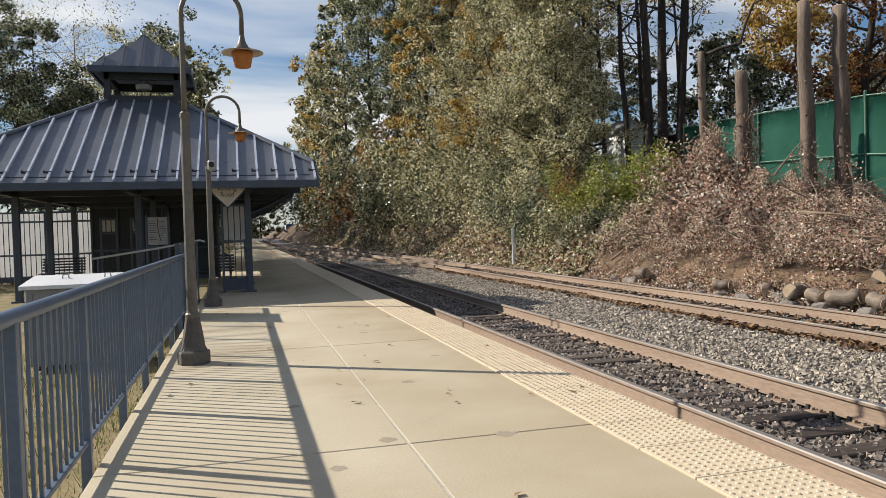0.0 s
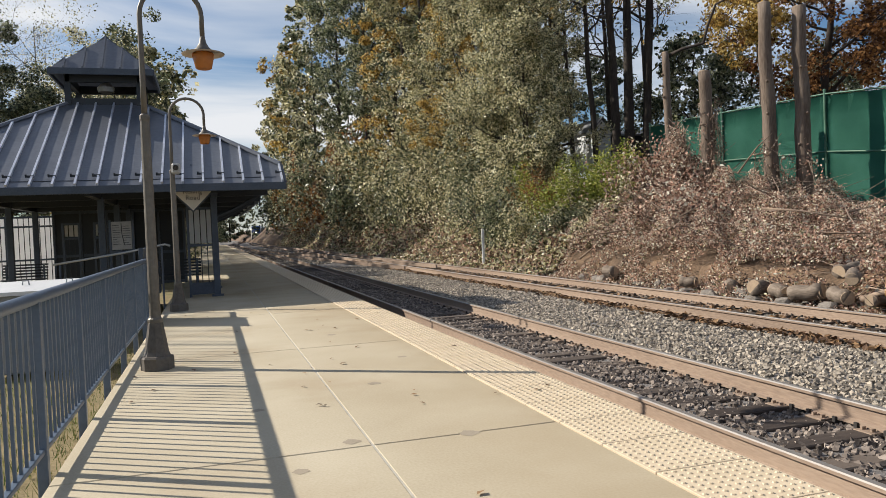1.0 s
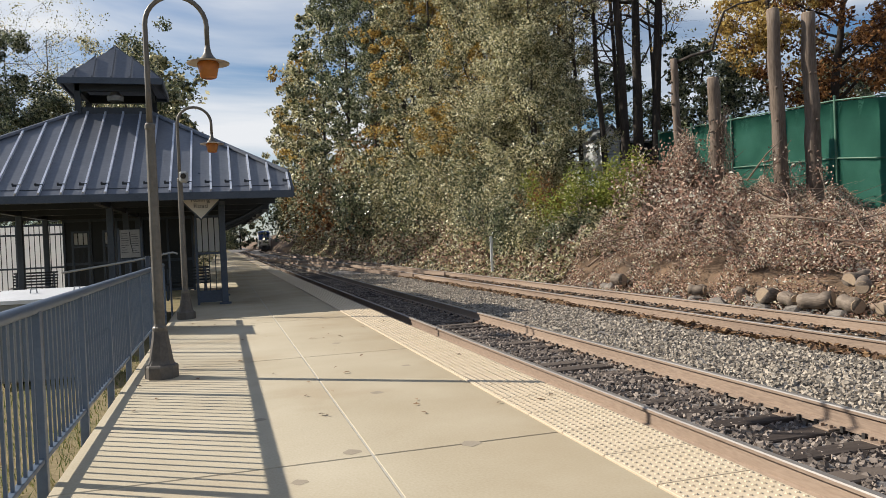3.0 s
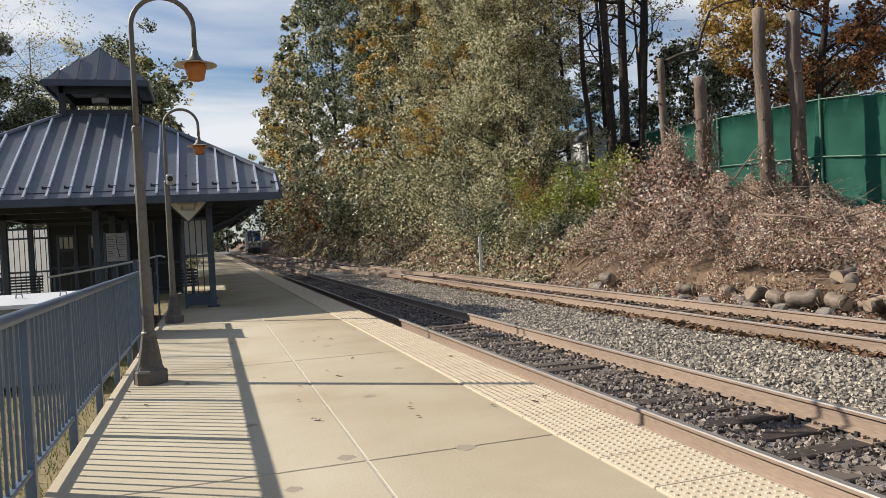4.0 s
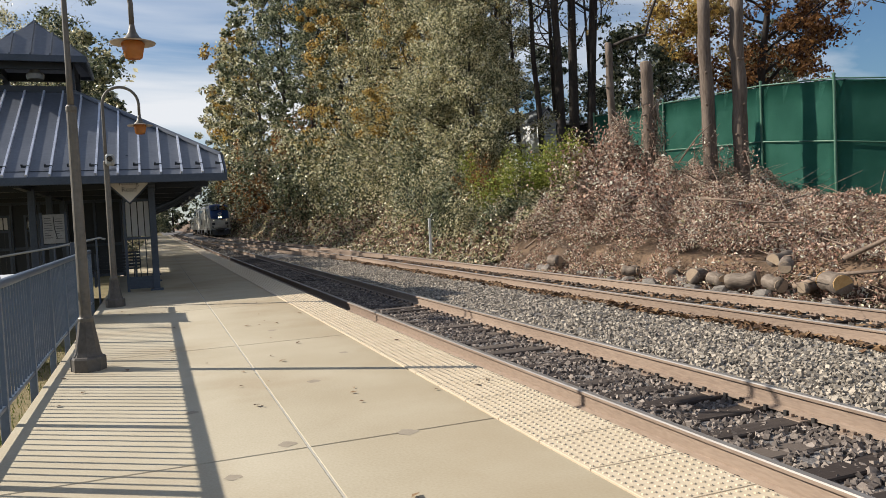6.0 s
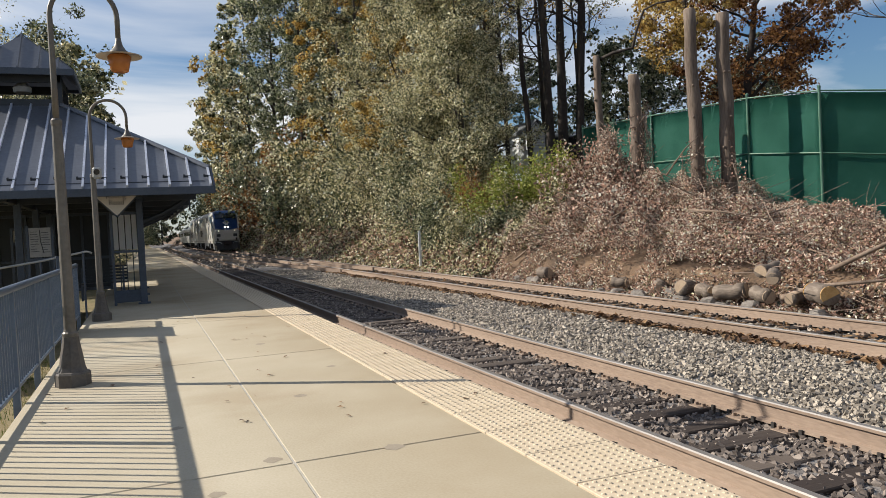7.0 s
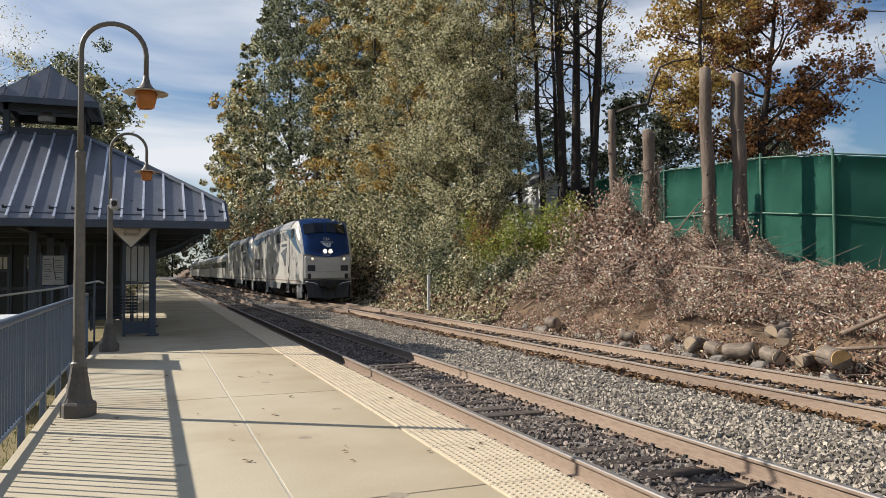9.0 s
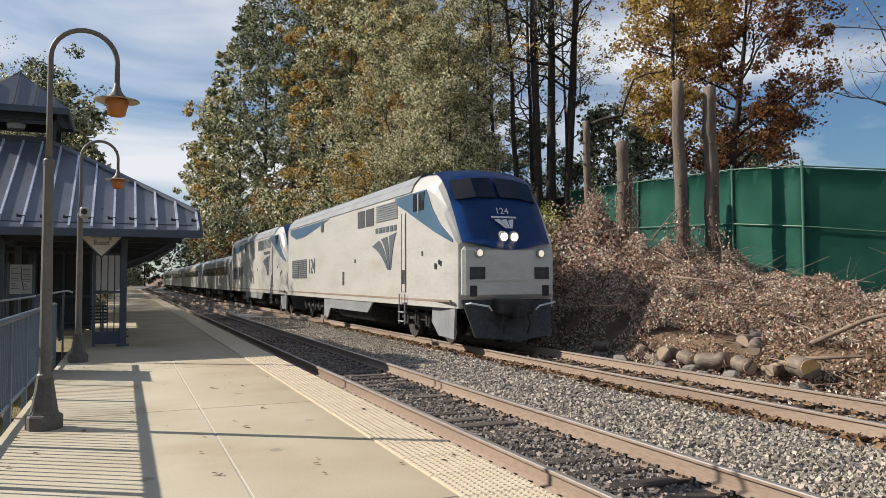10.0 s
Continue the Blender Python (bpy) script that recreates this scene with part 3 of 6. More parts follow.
def lamp_post():
    root = thing("lamp_post", "bronze gooseneck lamp post with amber globe on a flared base", "street lamp", group="platform lamps")
    bm = bmesh.new()
    lathe(bm, [(0.175, 0), (0.178, 0.02), (0.178, 0.13), (0.168, 0.15), (0.145, 0.155), (0.128, 0.20), (0.108, 0.34), (0.088, 0.46), (0.080, 0.52), (0.074, 0.53)], seg=8)
    part("cast_base", bm, POLEBASE, root, "flared octagonal cast base")
    bm = bmesh.new()
    lathe(bm, [(0.075, 0.52), (0.080, 0.535), (0.080, 0.56), (0.066, 0.575), (0.060, 0.60), (0.056, 1.6), (0.050, 2.75), (0.056, 2.77), (0.056, 2.81), (0.040, 2.83)], seg=14)
    part("shaft", bm, POLE, root, smooth=False)
    bm = bmesh.new()
    R = 0.325
    pts = [(0, 0, 2.8), (0, 0, 3.2), (0, 0, 3.92)] + [(R - R * math.cos(a), 0, 3.92 + R * math.sin(a)) for a in [math.pi * i / 14 for i in range(1, 15)]] + [(2 * R, 0, 3.66)]
    tube(bm, pts, [0.033, 0.031, 0.028] + [0.027] * 15, 10)
    part("gooseneck", bm, POLE, root, smooth=True)
    bm = bmesh.new()
    lathe(bm, [(0.028, 3.70), (0.034, 3.66), (0.045, 3.62), (0.072, 3.575), (0.108, 3.545), (0.112, 3.53)][::-1], (2 * R, 0, 0), 18)
    part("cap", bm, POLE, root, smooth=True)
    bm = bmesh.new()
    lathe(bm, [(0.10, 3.522), (0.232, 3.500), (0.235, 3.508), (0.10, 3.540)], (2 * R, 0, 0), 24)
    part("brim", bm, BRIM, root, "translucent disc brim", smooth=False)
    bm = bmesh.new()
    lathe(bm, [(0.07, 3.335), (0.088, 3.345), (0.122, 3.50), (0.10, 3.52)], (2 * R, 0, 0), 18)
    part("globe", bm, AMBER, root, "amber glass globe", smooth=True)
    return root


def shelter():
    CX, CY, YF, XR, S, ZE = -2.6, 22.4, 17.5, 1.56, 0.60, 2.66
    HY, XLF = CY - YF, -2.6 - 4.16
    YBK = CY + HY
    root = thing("station_shelter", "navy steel station shelter with a slate-blue standing-seam hipped roof and cupola", "shelter")
    zf = lambda y: ZE + S * (y - YF)
    top_y, hw = 21.35, 0.0
    hx = lambda y: CX + (CY - y)                   # the right hip's x at y on the front slope
    yr = CY - (XR - CX)                            # where the right hip meets the cut eave
    ct = 0.86                                      # half width of the cupola opening
    yc = CY - ct
    zc = zf(yc)
    bm = bmesh.new()
    slab(bm, [(XLF, YF, ZE), (XR, YF, ZE), (XR, yr, zf(yr)), (CX + ct, yc, zc), (CX - ct, yc, zc), (XLF, yr, zf(yr))], 0.09)
    part("front_roof_slope", bm, ROOFING, root)
    yb2 = 2 * CY - yr
    bm = bmesh.new()
    slab(bm, [(XR, yr, zf(yr)), (XR, yb2, zf(yr)), (CX + ct, 2 * CY - yc, zc), (CX + ct, yc, zc)], 0.09)
    part("side_roof_slope", bm, ROOFING, root)
    bm = bmesh.new()
    slab(bm, [(XLF, yb2, zf(yr)), (XLF, yr, zf(yr)), (CX - ct, yc, zc), (CX - ct, 2 * CY - yc, zc)], 0.09)
    part("side_roof_slope", bm, ROOFING, root)
    bm = bmesh.new()
    slab(bm, [(XR, YBK, ZE), (XLF, YBK, ZE), (XLF, yb2, zf(yr)), (CX - ct, 2 * CY - yc, zc), (CX + ct, 2 * CY - yc, zc), (XR, yb2, zf(yr))], 0.09)
    part("back_roof_slope", bm, ROOFING, root)
    # standing ribs on the front slope, each with a snow guard near the eave
    n = Vector((0, -S, 1)).normalized()
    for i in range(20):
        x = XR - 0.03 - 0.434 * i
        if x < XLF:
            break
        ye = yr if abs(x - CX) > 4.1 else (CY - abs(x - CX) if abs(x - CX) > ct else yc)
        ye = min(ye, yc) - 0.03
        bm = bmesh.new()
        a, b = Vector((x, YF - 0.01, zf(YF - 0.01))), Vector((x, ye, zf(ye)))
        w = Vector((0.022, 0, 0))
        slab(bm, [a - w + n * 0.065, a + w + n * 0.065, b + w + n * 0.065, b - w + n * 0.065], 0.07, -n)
        rib = part("roof_rib", bm, RIB_GLINT, root)
        bm = bmesh.new()
        g = Vector((x - 0.05, YF + 0.33, zf(YF + 0.33))) + n * 0.05
        box(bm, g, (0.16, 0.03, 0.05), bevel=0.006)
        rod(bm, g - Vector((0.06, 0, 0.0)) , g - Vector((0.06, 0, 0)) + n * 0.05, 0.022, seg=8)
        part("snow_guard", bm, NAVY_DARK, root)
    # hip caps
    for sx in (-1, 1):
        bm = bmesh.new()
        tube(bm, [(CX + sx * (XR - CX), yr, zf(yr) + 0.03), (CX + sx * ct, yc, zc + 0.03)], 0.06, 6)
        part("hip_cap", bm, ROOFING, root)
    # fascias
    bm = bmesh.new()
    box(bm, ((XLF + XR) / 2, YF - 0.03, ZE - 0.09), (XR - XLF + 0.06, 0.05, 0.17), bevel=0.006)
    part("fascia", bm, NAVY, root)
    for xx in (XR + 0.02, XLF - 0.02):
        bm = bmesh.new()
        slab(bm, [(xx, YF - 0.02, ZE - 0.16), (xx, YF - 0.02, ZE + 0.02), (xx, yr, zf(yr) + 0.03), (xx, yb2, zf(yr) + 0.03), (xx, YBK, ZE + 0.02), (xx, YBK, ZE - 0.16),
                  (xx, yb2, zf(yr) - 0.15), (xx, yr, zf(yr) - 0.15)], 0.04, (1, 0, 0))
        part("fascia", bm, NAVY, root)
    # cupola
    w = 0.87
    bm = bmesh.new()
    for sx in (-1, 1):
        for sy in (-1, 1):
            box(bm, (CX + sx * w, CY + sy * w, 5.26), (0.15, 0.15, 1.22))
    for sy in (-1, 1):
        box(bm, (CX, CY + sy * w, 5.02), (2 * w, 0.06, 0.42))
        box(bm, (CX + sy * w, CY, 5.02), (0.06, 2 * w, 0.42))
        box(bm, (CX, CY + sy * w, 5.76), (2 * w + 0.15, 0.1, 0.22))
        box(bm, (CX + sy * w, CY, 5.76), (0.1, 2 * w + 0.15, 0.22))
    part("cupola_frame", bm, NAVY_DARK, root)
    ce, zt, ze = 1.25, 7.04, 5.92
    for k in range(4):
        r = Matrix.Rotation(k * math.pi / 2, 4, 'Z')
        bm = bmesh.new()
        P = [r @ Vector(q) + Vector((CX, CY, 0)) for q in ((-ce, -ce, ze), (ce, -ce, ze), (0, 0, zt))]
        slab(bm, P, 0.07)
        roof = part("cupola_roof_slope", bm, ROOFING, root)
        bm = bmesh.new()
        box(bm, r @ Vector((0, -ce, ze - 0.06)) + Vector((CX, CY, 0)), (2 * ce, 0.05, 0.16), r)
        part("cupola_fascia", bm, NAVY, root)
        for i in (-2, -1, 0, 1, 2):
            x = i * 0.45
            l = 1 - abs(x) / ce
            a = Vector((x, -ce, ze + 0.02))
            b = Vector((x, -ce + ce * l, ze + 0.02 + (zt - ze) * l))
            bm = bmesh.new()
            w = Vector((0.02, 0, 0))
            slab(bm, [r @ q + Vector((CX, CY, 0)) for q in (a - w, a + w, b + w, b - w)], 0.05, (0, 0, 1))
            part("roof_rib", bm, ROOFING, root)
    bm = bmesh.new()
    lathe(bm, [(0.05, 5.42), (0.2, 5.46), (0.22, 5.58), (0.08, 5.72)], (CX, CY - 0.5, 0), 14)
    part("cupola_lamp", bm, GREYWARE, root, "round grey pendant lamp")
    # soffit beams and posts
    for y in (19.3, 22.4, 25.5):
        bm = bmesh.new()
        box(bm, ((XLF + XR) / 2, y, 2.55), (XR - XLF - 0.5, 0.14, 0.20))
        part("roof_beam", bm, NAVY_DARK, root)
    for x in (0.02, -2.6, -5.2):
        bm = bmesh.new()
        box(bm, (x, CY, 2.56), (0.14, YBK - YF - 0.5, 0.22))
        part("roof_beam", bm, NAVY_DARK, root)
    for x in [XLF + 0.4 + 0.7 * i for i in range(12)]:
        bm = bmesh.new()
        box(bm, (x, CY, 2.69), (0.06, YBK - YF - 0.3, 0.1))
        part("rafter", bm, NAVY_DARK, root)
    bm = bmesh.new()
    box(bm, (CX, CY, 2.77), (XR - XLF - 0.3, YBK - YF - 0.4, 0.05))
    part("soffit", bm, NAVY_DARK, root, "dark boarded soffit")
    for y in (19.3, 22.4, 25.5):
        for x in (0.0, -2.55, -5.2):
            bm = bmesh.new()
            box(bm, (x, y, 1.25), (0.15, 0.15, 2.5), bevel=0.01)
            box(bm, (x, y, 0.02), (0.28, 0.28, 0.04))
            post = part("post", bm, NAVY, root)
            if x == 0.0:
                bm = bmesh.new()
                pts = [(x + 0.05, y, 1.95), (x + 0.5, y, 2.13), (x + 0.95, y, 2.38), (XR - 0.1, y, 2.72)]
                tube(bm, pts, 0.05, 6)
                part("brace", bm, NAVY_DARK, root, "curved roof bracket")
    return root


def canopy():
    """The lower, narrower canopy that runs on along the platform behind the shelter."""
    root = thing("platform_canopy", "long navy steel platform canopy on posts behind the shelter", "canopy")
    x0, x1, y0, y1, ze, zr = -2.8, 1.5, 27.35, 44.0, 2.72, 3.5
    xm = (x0 + x1) / 2
    for a, b in ((x0, xm), (x1, xm)):
        bm = bmesh.new()
        slab(bm, [(a, y0, ze), (a, y1, ze), (b, y1, zr), (b, y0, zr)], 0.08)
        part("roof_slope", bm, ROOFING, root)
        bm = bmesh.new()
        box(bm, (a, (y0 + y1) / 2, ze - 0.06), (0.05, y1 - y0, 0.17))
        part("fascia", bm, NAVY, root)
    for y in (28.6, 32.2, 35.8, 39.4, 43.0):
        for x in (0.0, -1.7):
            bm = bmesh.new()
            box(bm, (x, y, 1.3), (0.14, 0.14, 2.6), bevel=0.01)
            part("post", bm, NAVY, root)
        bm = bmesh.new()
        box(bm, (xm, y, 2.66), (x1 - x0 - 0.2, 0.1, 0.16))
        part("cross_beam", bm, NAVY_DARK, root)
    return root


def screen(name, width, cells, panel_z, label, kick=0.32, height=2.2, kind_rails=()):
    """A wind screen: frame, upright bars, a solid foot panel and white acrylic behind the bars."""
    root = thing(name, label, "wind screen")
    for x in (0, width):
        bm = bmesh.new()
        box(bm, (x, 0, height / 2), (0.06, 0.06, height), bevel=0.004)
        part("post", bm, NAVY, root)
    for z in (kick, panel_z, height - 0.03, *kind_rails):
        bm = bmesh.new()
        box(bm, (width / 2, 0, z), (width - 0.06, 0.05, 0.06), bevel=0.004)
        part("cross_rail", bm, NAVY, root)
    if kick > 0.1:
        bm = bmesh.new()
        box(bm, (width / 2, 0, kick / 2 + 0.03), (width - 0.06, 0.02, kick - 0.06))
        part("foot_panel", bm, NAVY, root)
    bm = bmesh.new()
    box(bm, (0, 0, 0), (0.022, 0.022, height - kick - 0.06))
    bar = data("bar", bm, NAVY_DARK)
    for i in range(1, cells):
        piece("bar", bar, root, Matrix.Translation((width * i / cells, -0.01, (height + kick) / 2)))
    bm = bmesh.new()
    box(bm, (width / 2, 0.022, (panel_z + height) / 2), (width - 0.07, 0.008, height - panel_z - 0.09))
    part("acrylic_panel", bm, WHITEPANEL, root, "white translucent acrylic panel")
    return root


def booth():
    """The closed navy-walled room at the back of the shelter: framed sheet panels, a door and two barred lights."""
    root = thing("waiting_booth", "closed dark navy panelled room at the back of the shelter", "booth")
    x0, x1, y = -4.82, -0.95, 26.2
    n = 5
    w = (x1 - x0) / n
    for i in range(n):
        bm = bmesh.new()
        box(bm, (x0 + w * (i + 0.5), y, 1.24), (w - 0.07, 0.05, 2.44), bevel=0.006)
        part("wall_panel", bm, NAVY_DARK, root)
    for i in range(n + 1):
        bm = bmesh.new()
        box(bm, (x0 + w * i, y - 0.02, 1.25), (0.07, 0.11, 2.5), bevel=0.006)
        part("mullion", bm, NAVY, root)
    for z in (0.07, 1.05, 2.43):
        bm = bmesh.new()
        box(bm, ((x0 + x1) / 2, y - 0.035, z), (x1 - x0, 0.05, 0.09), bevel=0.006)
        part("cross_rail", bm, NAVY, root)
    for x in (x0, x1):
        bm = bmesh.new()
        box(bm, (x, y + 0.65, 1.25), (0.06, 1.2, 2.5), bevel=0.006)
        part("end_wall", bm, NAVY_DARK, root)


def fence():
    """Tall court fence with one corner: pipe posts, rails and green windscreen cloth."""
    root = thing("court_fence", "tall chain-link fence with green windscreen cloth on the embankment", "fence")
    pts = [(20.1, 31.1), (20.0, 28.4), (20.0, 25.75), (20.0, 23.1), (20.0, 20.42), (20.0, 17.42), (22.1, 15.3), (24.2, 13.2), (26.3, 11.1)]
    zt = lambda y: 5.16 + 0.15 * (y - 17.42) if y < 17 else 5.16 + 0.095 * (y - 17.42) if y < 20.42 else 5.45 + 0.04 * (y - 20.42)
    H = 3.76
    for n, ((xa, ya), (xb, yb)) in enumerate(zip(pts, pts[1:])):
        d = Vector((yb - ya, xa - xb, 0)).normalized()
        bm = bmesh.new()
        v = []
        for k in range(11):
            u = k / 10
            x, y = xa + (xb - xa) * u, ya + (yb - ya) * u
            for j in range(7):
                w = j / 6
                sag = 0.035 * math.sin(math.pi * u) * math.sin(math.pi * w) + 0.010 * math.sin(9 * (x + y) + 4 * w) + 0.008 * math.sin(23 * u + 7 * w)
                v.append(bm.verts.new(Vector((x, y, zt(y) - H - 0.4 + (H + 0.36) * w)) - d * (0.05 + sag)))
        for k in range(10):
            for j in range(6):
                bm.faces.new((v[k * 7 + j], v[(k + 1) * 7 + j], v[(k + 1) * 7 + j + 1], v[k * 7 + j + 1]))
        bmesh.ops.solidify(bm, geom=bm.faces[:], thickness=0.006)
        part("windscreen_cloth", bm, FENCEGREEN, root, smooth=True)
        for h in (0.0, 1.95):
            bm = bmesh.new()
            rod(bm, (xa, ya, zt(ya) - h), (xb, yb, zt(yb) - h), 0.026, seg=8)
            part("pipe_rail", bm, FENCEPOST, root)
    for n, (x, y) in enumerate(pts):
        bm = bmesh.new()
        rod(bm, (x, y, zt(y) - H - 0.9), (x, y, zt(y) + 0.1), 0.045, seg=10)
        lathe(bm, [(0.055, 0.1), (0.055, 0.14), (0.02, 0.17)], (x, y, zt(y)), 8)
        part("post", bm, FENCEPOST, root)
    return root


def platform_marks():
    """Round stains and a scatter of fallen leaves on the concrete."""
    spots = [(1.55, 4.9, 0.07), (0.75, 5.05, 0.06), (0.35, 4.55, 0.05), (1.3, 6.9, 0.06), (1.9, 8.2, 0.05), (0.2, 6.3, 0.05), (1.45, 10.5, 0.06)]
    for x, y, r in spots:
        bm = bmesh.new()
        n = 14
        ring0 = [bm.verts.new((x + r * (1 + 0.2 * math.sin(3 * i + x)) * math.cos(2 * math.pi * i / n), y + r * (1 + 0.2 * math.cos(2 * i + y)) * math.sin(2 * math.pi * i / n), 0.0015)) for i in range(n)]
        bm.faces.new(ring0)
        part("stain", bm, SPOT, platform_root)
    r = np.random.default_rng(31)
    n = 46
    p = np.stack([r.uniform(-1.0, 2.7, n), 3 + 13 * r.uniform(0, 1, n), np.full(n, 0.012)], 1)
    p = np.concatenate([p, [[0.71, 6.2, 0.014], [0.69, 6.22, 0.016], [0.74, 6.17, 0.014]]])
    v, f = leaf_quads(p, 0.045, r, up=4.0)
    v[:, 2] = np.clip(v[:, 2], 0.004, 0.03)
    tagged(raw("fallen_leaves", v, f, LEAF_FALLEN), "a few small brown leaves fallen on the platform", "leaves", kind="stuff")


def undergrowth():
    """Leaf litter, grass and seedlings along the foot of the wooded bank."""
    r = np.random.default_rng(41)
    n = 42000
    y = 24.5 + 110 * r.uniform(0, 1, n) ** 1.7
    x = 10.95 + 3.6 * r.uniform(0, 1, n) ** 1.2
    top = 0.25 + 0.9 * np.clip(np.sin(0.9 * y + x) * np.sin(0.37 * y - 2 * x) + 0.3, 0, 1.3) * np.clip((x - 11) / 1.5, 0.1, 1)
    p = np.stack([x, y, bank_height(x, y) + 0.02 + top * (1 - r.uniform(0, 1, n) ** 2)], 1)
    dead = r.uniform(0, 1, n) < 0.45
    size = 0.07 + y * 0.0016
    for mk, mt, nm, lab in ((dead, LEAF_DEAD, "leaf_litter", "brown leaf litter along the foot of the wooded bank"), (~dead, LEAF_GREEN, "weeds", "low olive weeds along the foot of the wooded bank")):
        v, f = leaf_quads(p[mk], size[mk], r, 0.4)
        tagged(raw(nm, v, f, mt), lab, "undergrowth", kind="stuff")
    # blades of grass below the platform's back edge
    n = 9000
    gx, gy = r.uniform(-4.5, -1.1, n), 1.5 + 14 * r.uniform(0, 1, n)
    gz = -0.62 - 0.25 * np.clip(-2 - gx, 0, 5) / 5
    h = r.uniform(0.04, 0.13, n)
    a = r.uniform(0, 6.28, n)
    w = 0.006
    v = np.empty((n, 4, 3))
    v[:, 0] = np.stack([gx - w * np.cos(a), gy - w * np.sin(a), gz], 1)
    v[:, 1] = np.stack([gx + w * np.cos(a), gy + w * np.sin(a), gz], 1)
    v[:, 2] = np.stack([gx + r.normal(0, 0.03, n), gy + r.normal(0, 0.03, n), gz + h], 1)
    v[:, 3] = v[:, 2] + np.array([-0.002, 0.001, 0])
    tagged(raw("grass", v.reshape(-1, 3), np.arange(4 * n).reshape(-1, 4), BLADE), "thin tufts of green and straw grass", "grass", kind="stuff")


def station_sign():
    root = thing("station_sign", "cream diamond station name sign hung under the eave", "sign", pose(-0.46, 18.3, 2.61))
    bm = bmesh.new()
    slab(bm, [(0, 0, -0.52), (0.5, 0, 0), (0, 0, 0.52), (-0.5, 0, 0)], 0.03, (0, 1, 0))
    part("board", bm, SIGNFACE, root)
    bm = bmesh.new()
    for a, b in (((0, -0.54), (0.52, 0)), ((0.52, 0), (0, 0.54)), ((0, 0.54), (-0.52, 0)), ((-0.52, 0), (0, -0.54))):
        rod(bm, (a[0], 0.015, a[1]), (b[0], 0.015, b[1]), 0.02, seg=6)
    part("edge_trim", bm, NAVY, root)
    up = Euler((radians(90), 0, 0)).to_matrix().to_4x4()
    writing("lettering", "Rolling", 0.155, INK, root, Matrix.Translation((0, -0.004, -0.08)) @ up)
    writing("lettering", "Road", 0.155, INK, root, Matrix.Translation((0, -0.004, -0.225)) @ up)
    bm = bmesh.new()
    rod(bm, (0, 0.05, 0.3), (0, 0.05, -0.02), 0.02)
    part("hanger", bm, NAVY_DARK, root)


def notice_board():
    root = thing("notice_board", "grey timetable notice board with dark printed lines on a navy stand", "notice board", pose(-2.1, 19.0, 0))
    bm = bmesh.new()
    box(bm, (0, 0, 1.58), (0.44, 0.03, 0.66), bevel=0.004)
    board = part("panel", bm, PRINT, root, "pale grey printed panel")
    bm = bmesh.new()
    rnd = random.Random(5)
    for i in range(9):
        w = rnd.uniform(0.08, 0.17)
        box(bm, (-0.19 + w / 2, -0.018, 1.82 - 0.055 * i), (w, 0.004, 0.012))
        box(bm, (0.03 + w / 2, -0.018, 1.80 - 0.055 * i), (w, 0.004, 0.012))
    tube(bm, [(0.0, -0.018, 1.86), (0.01, -0.018, 1.6), (0.06, -0.018, 1.35)], 0.009, 5)
    part("print_line", bm, INK, board)
    for x in (-0.25, 0.25):
        bm = bmesh.new()
        box(bm, (x, 0, 0.98), (0.05, 0.05, 1.96), bevel=0.004)
        part("stand_post", bm, NAVY, root)
    bm = bmesh.new()
    box(bm, (0, 0, 1.2), (0.46, 0.04, 0.05))
    part("cross_rail", bm, NAVY, root)


def surveillance_camera():
    root = thing("surveillance_camera", "grey surveillance camera bracketed to the lamp post", "camera", pose(-0.70, 15.72, 2.84))
    bm = bmesh.new()
    box(bm, (0.0, 0.05, 0.0), (0.17, 0.16, 0.22), bevel=0.035)
    part("housing", bm, CAMGREY, root)
    bm = bmesh.new()
    rod(bm, (0.0, -0.02, 0.02), (0.0, -0.06, 0.01), 0.055, seg=14)
    part("lens", bm, DARKGLASS, root, "round dark lens")
    bm = bmesh.new()
    box(bm, (-0.06, 0.12, -0.05), (0.06, 0.06, 0.2))
    part("bracket", bm, POLE, root)


def bin_cart():
    """A wheeled container with a white hinged lid, on the ground behind the railing."""
    root = thing("dumpster", "grey steel dumpster with a white lid behind the railing", "dumpster", pose(-2.83, 13.6, -0.66))
    bm = bmesh.new()
    box(bm, (0, 0, 0.71), (1.4, 0.9, 1.26), bevel=0.03)
    part("body", bm, GREYWARE, root)
    bm = bmesh.new()
    slab(bm, [(-0.76, -0.52, 1.38), (0.76, -0.52, 1.38), (0.76, 0.50, 1.50), (-0.76, 0.50, 1.50)], 0.06)
    lid = part("lid", bm, WHITEWARE, root, "white sloped lid")
    for x in (-0.2, 0.45):
        bm = bmesh.new()
        tube(bm, [(x - 0.05, 0.1, 1.45), (x - 0.04, 0.1, 1.52), (x + 0.04, 0.1, 1.52), (x + 0.05, 0.1, 1.45)], 0.012, 6)
        part("lid_handle", bm, GREYWARE, lid)
    for x in (-0.55, 0.55):
        for y in (-0.33, 0.33):
            bm = bmesh.new()
            rod(bm, (x - 0.03, y, 0.08), (x + 0.03, y, 0.08), 0.08, seg=12)
            part("wheel", bm, UNDER, root)
    for i in range(5):
        bm = bmesh.new()
        box(bm, (-0.6 + 0.3 * i, -0.46, 0.7), (0.04, 0.03, 1.1))
        part("stiffener", bm, GREYWARE, root)


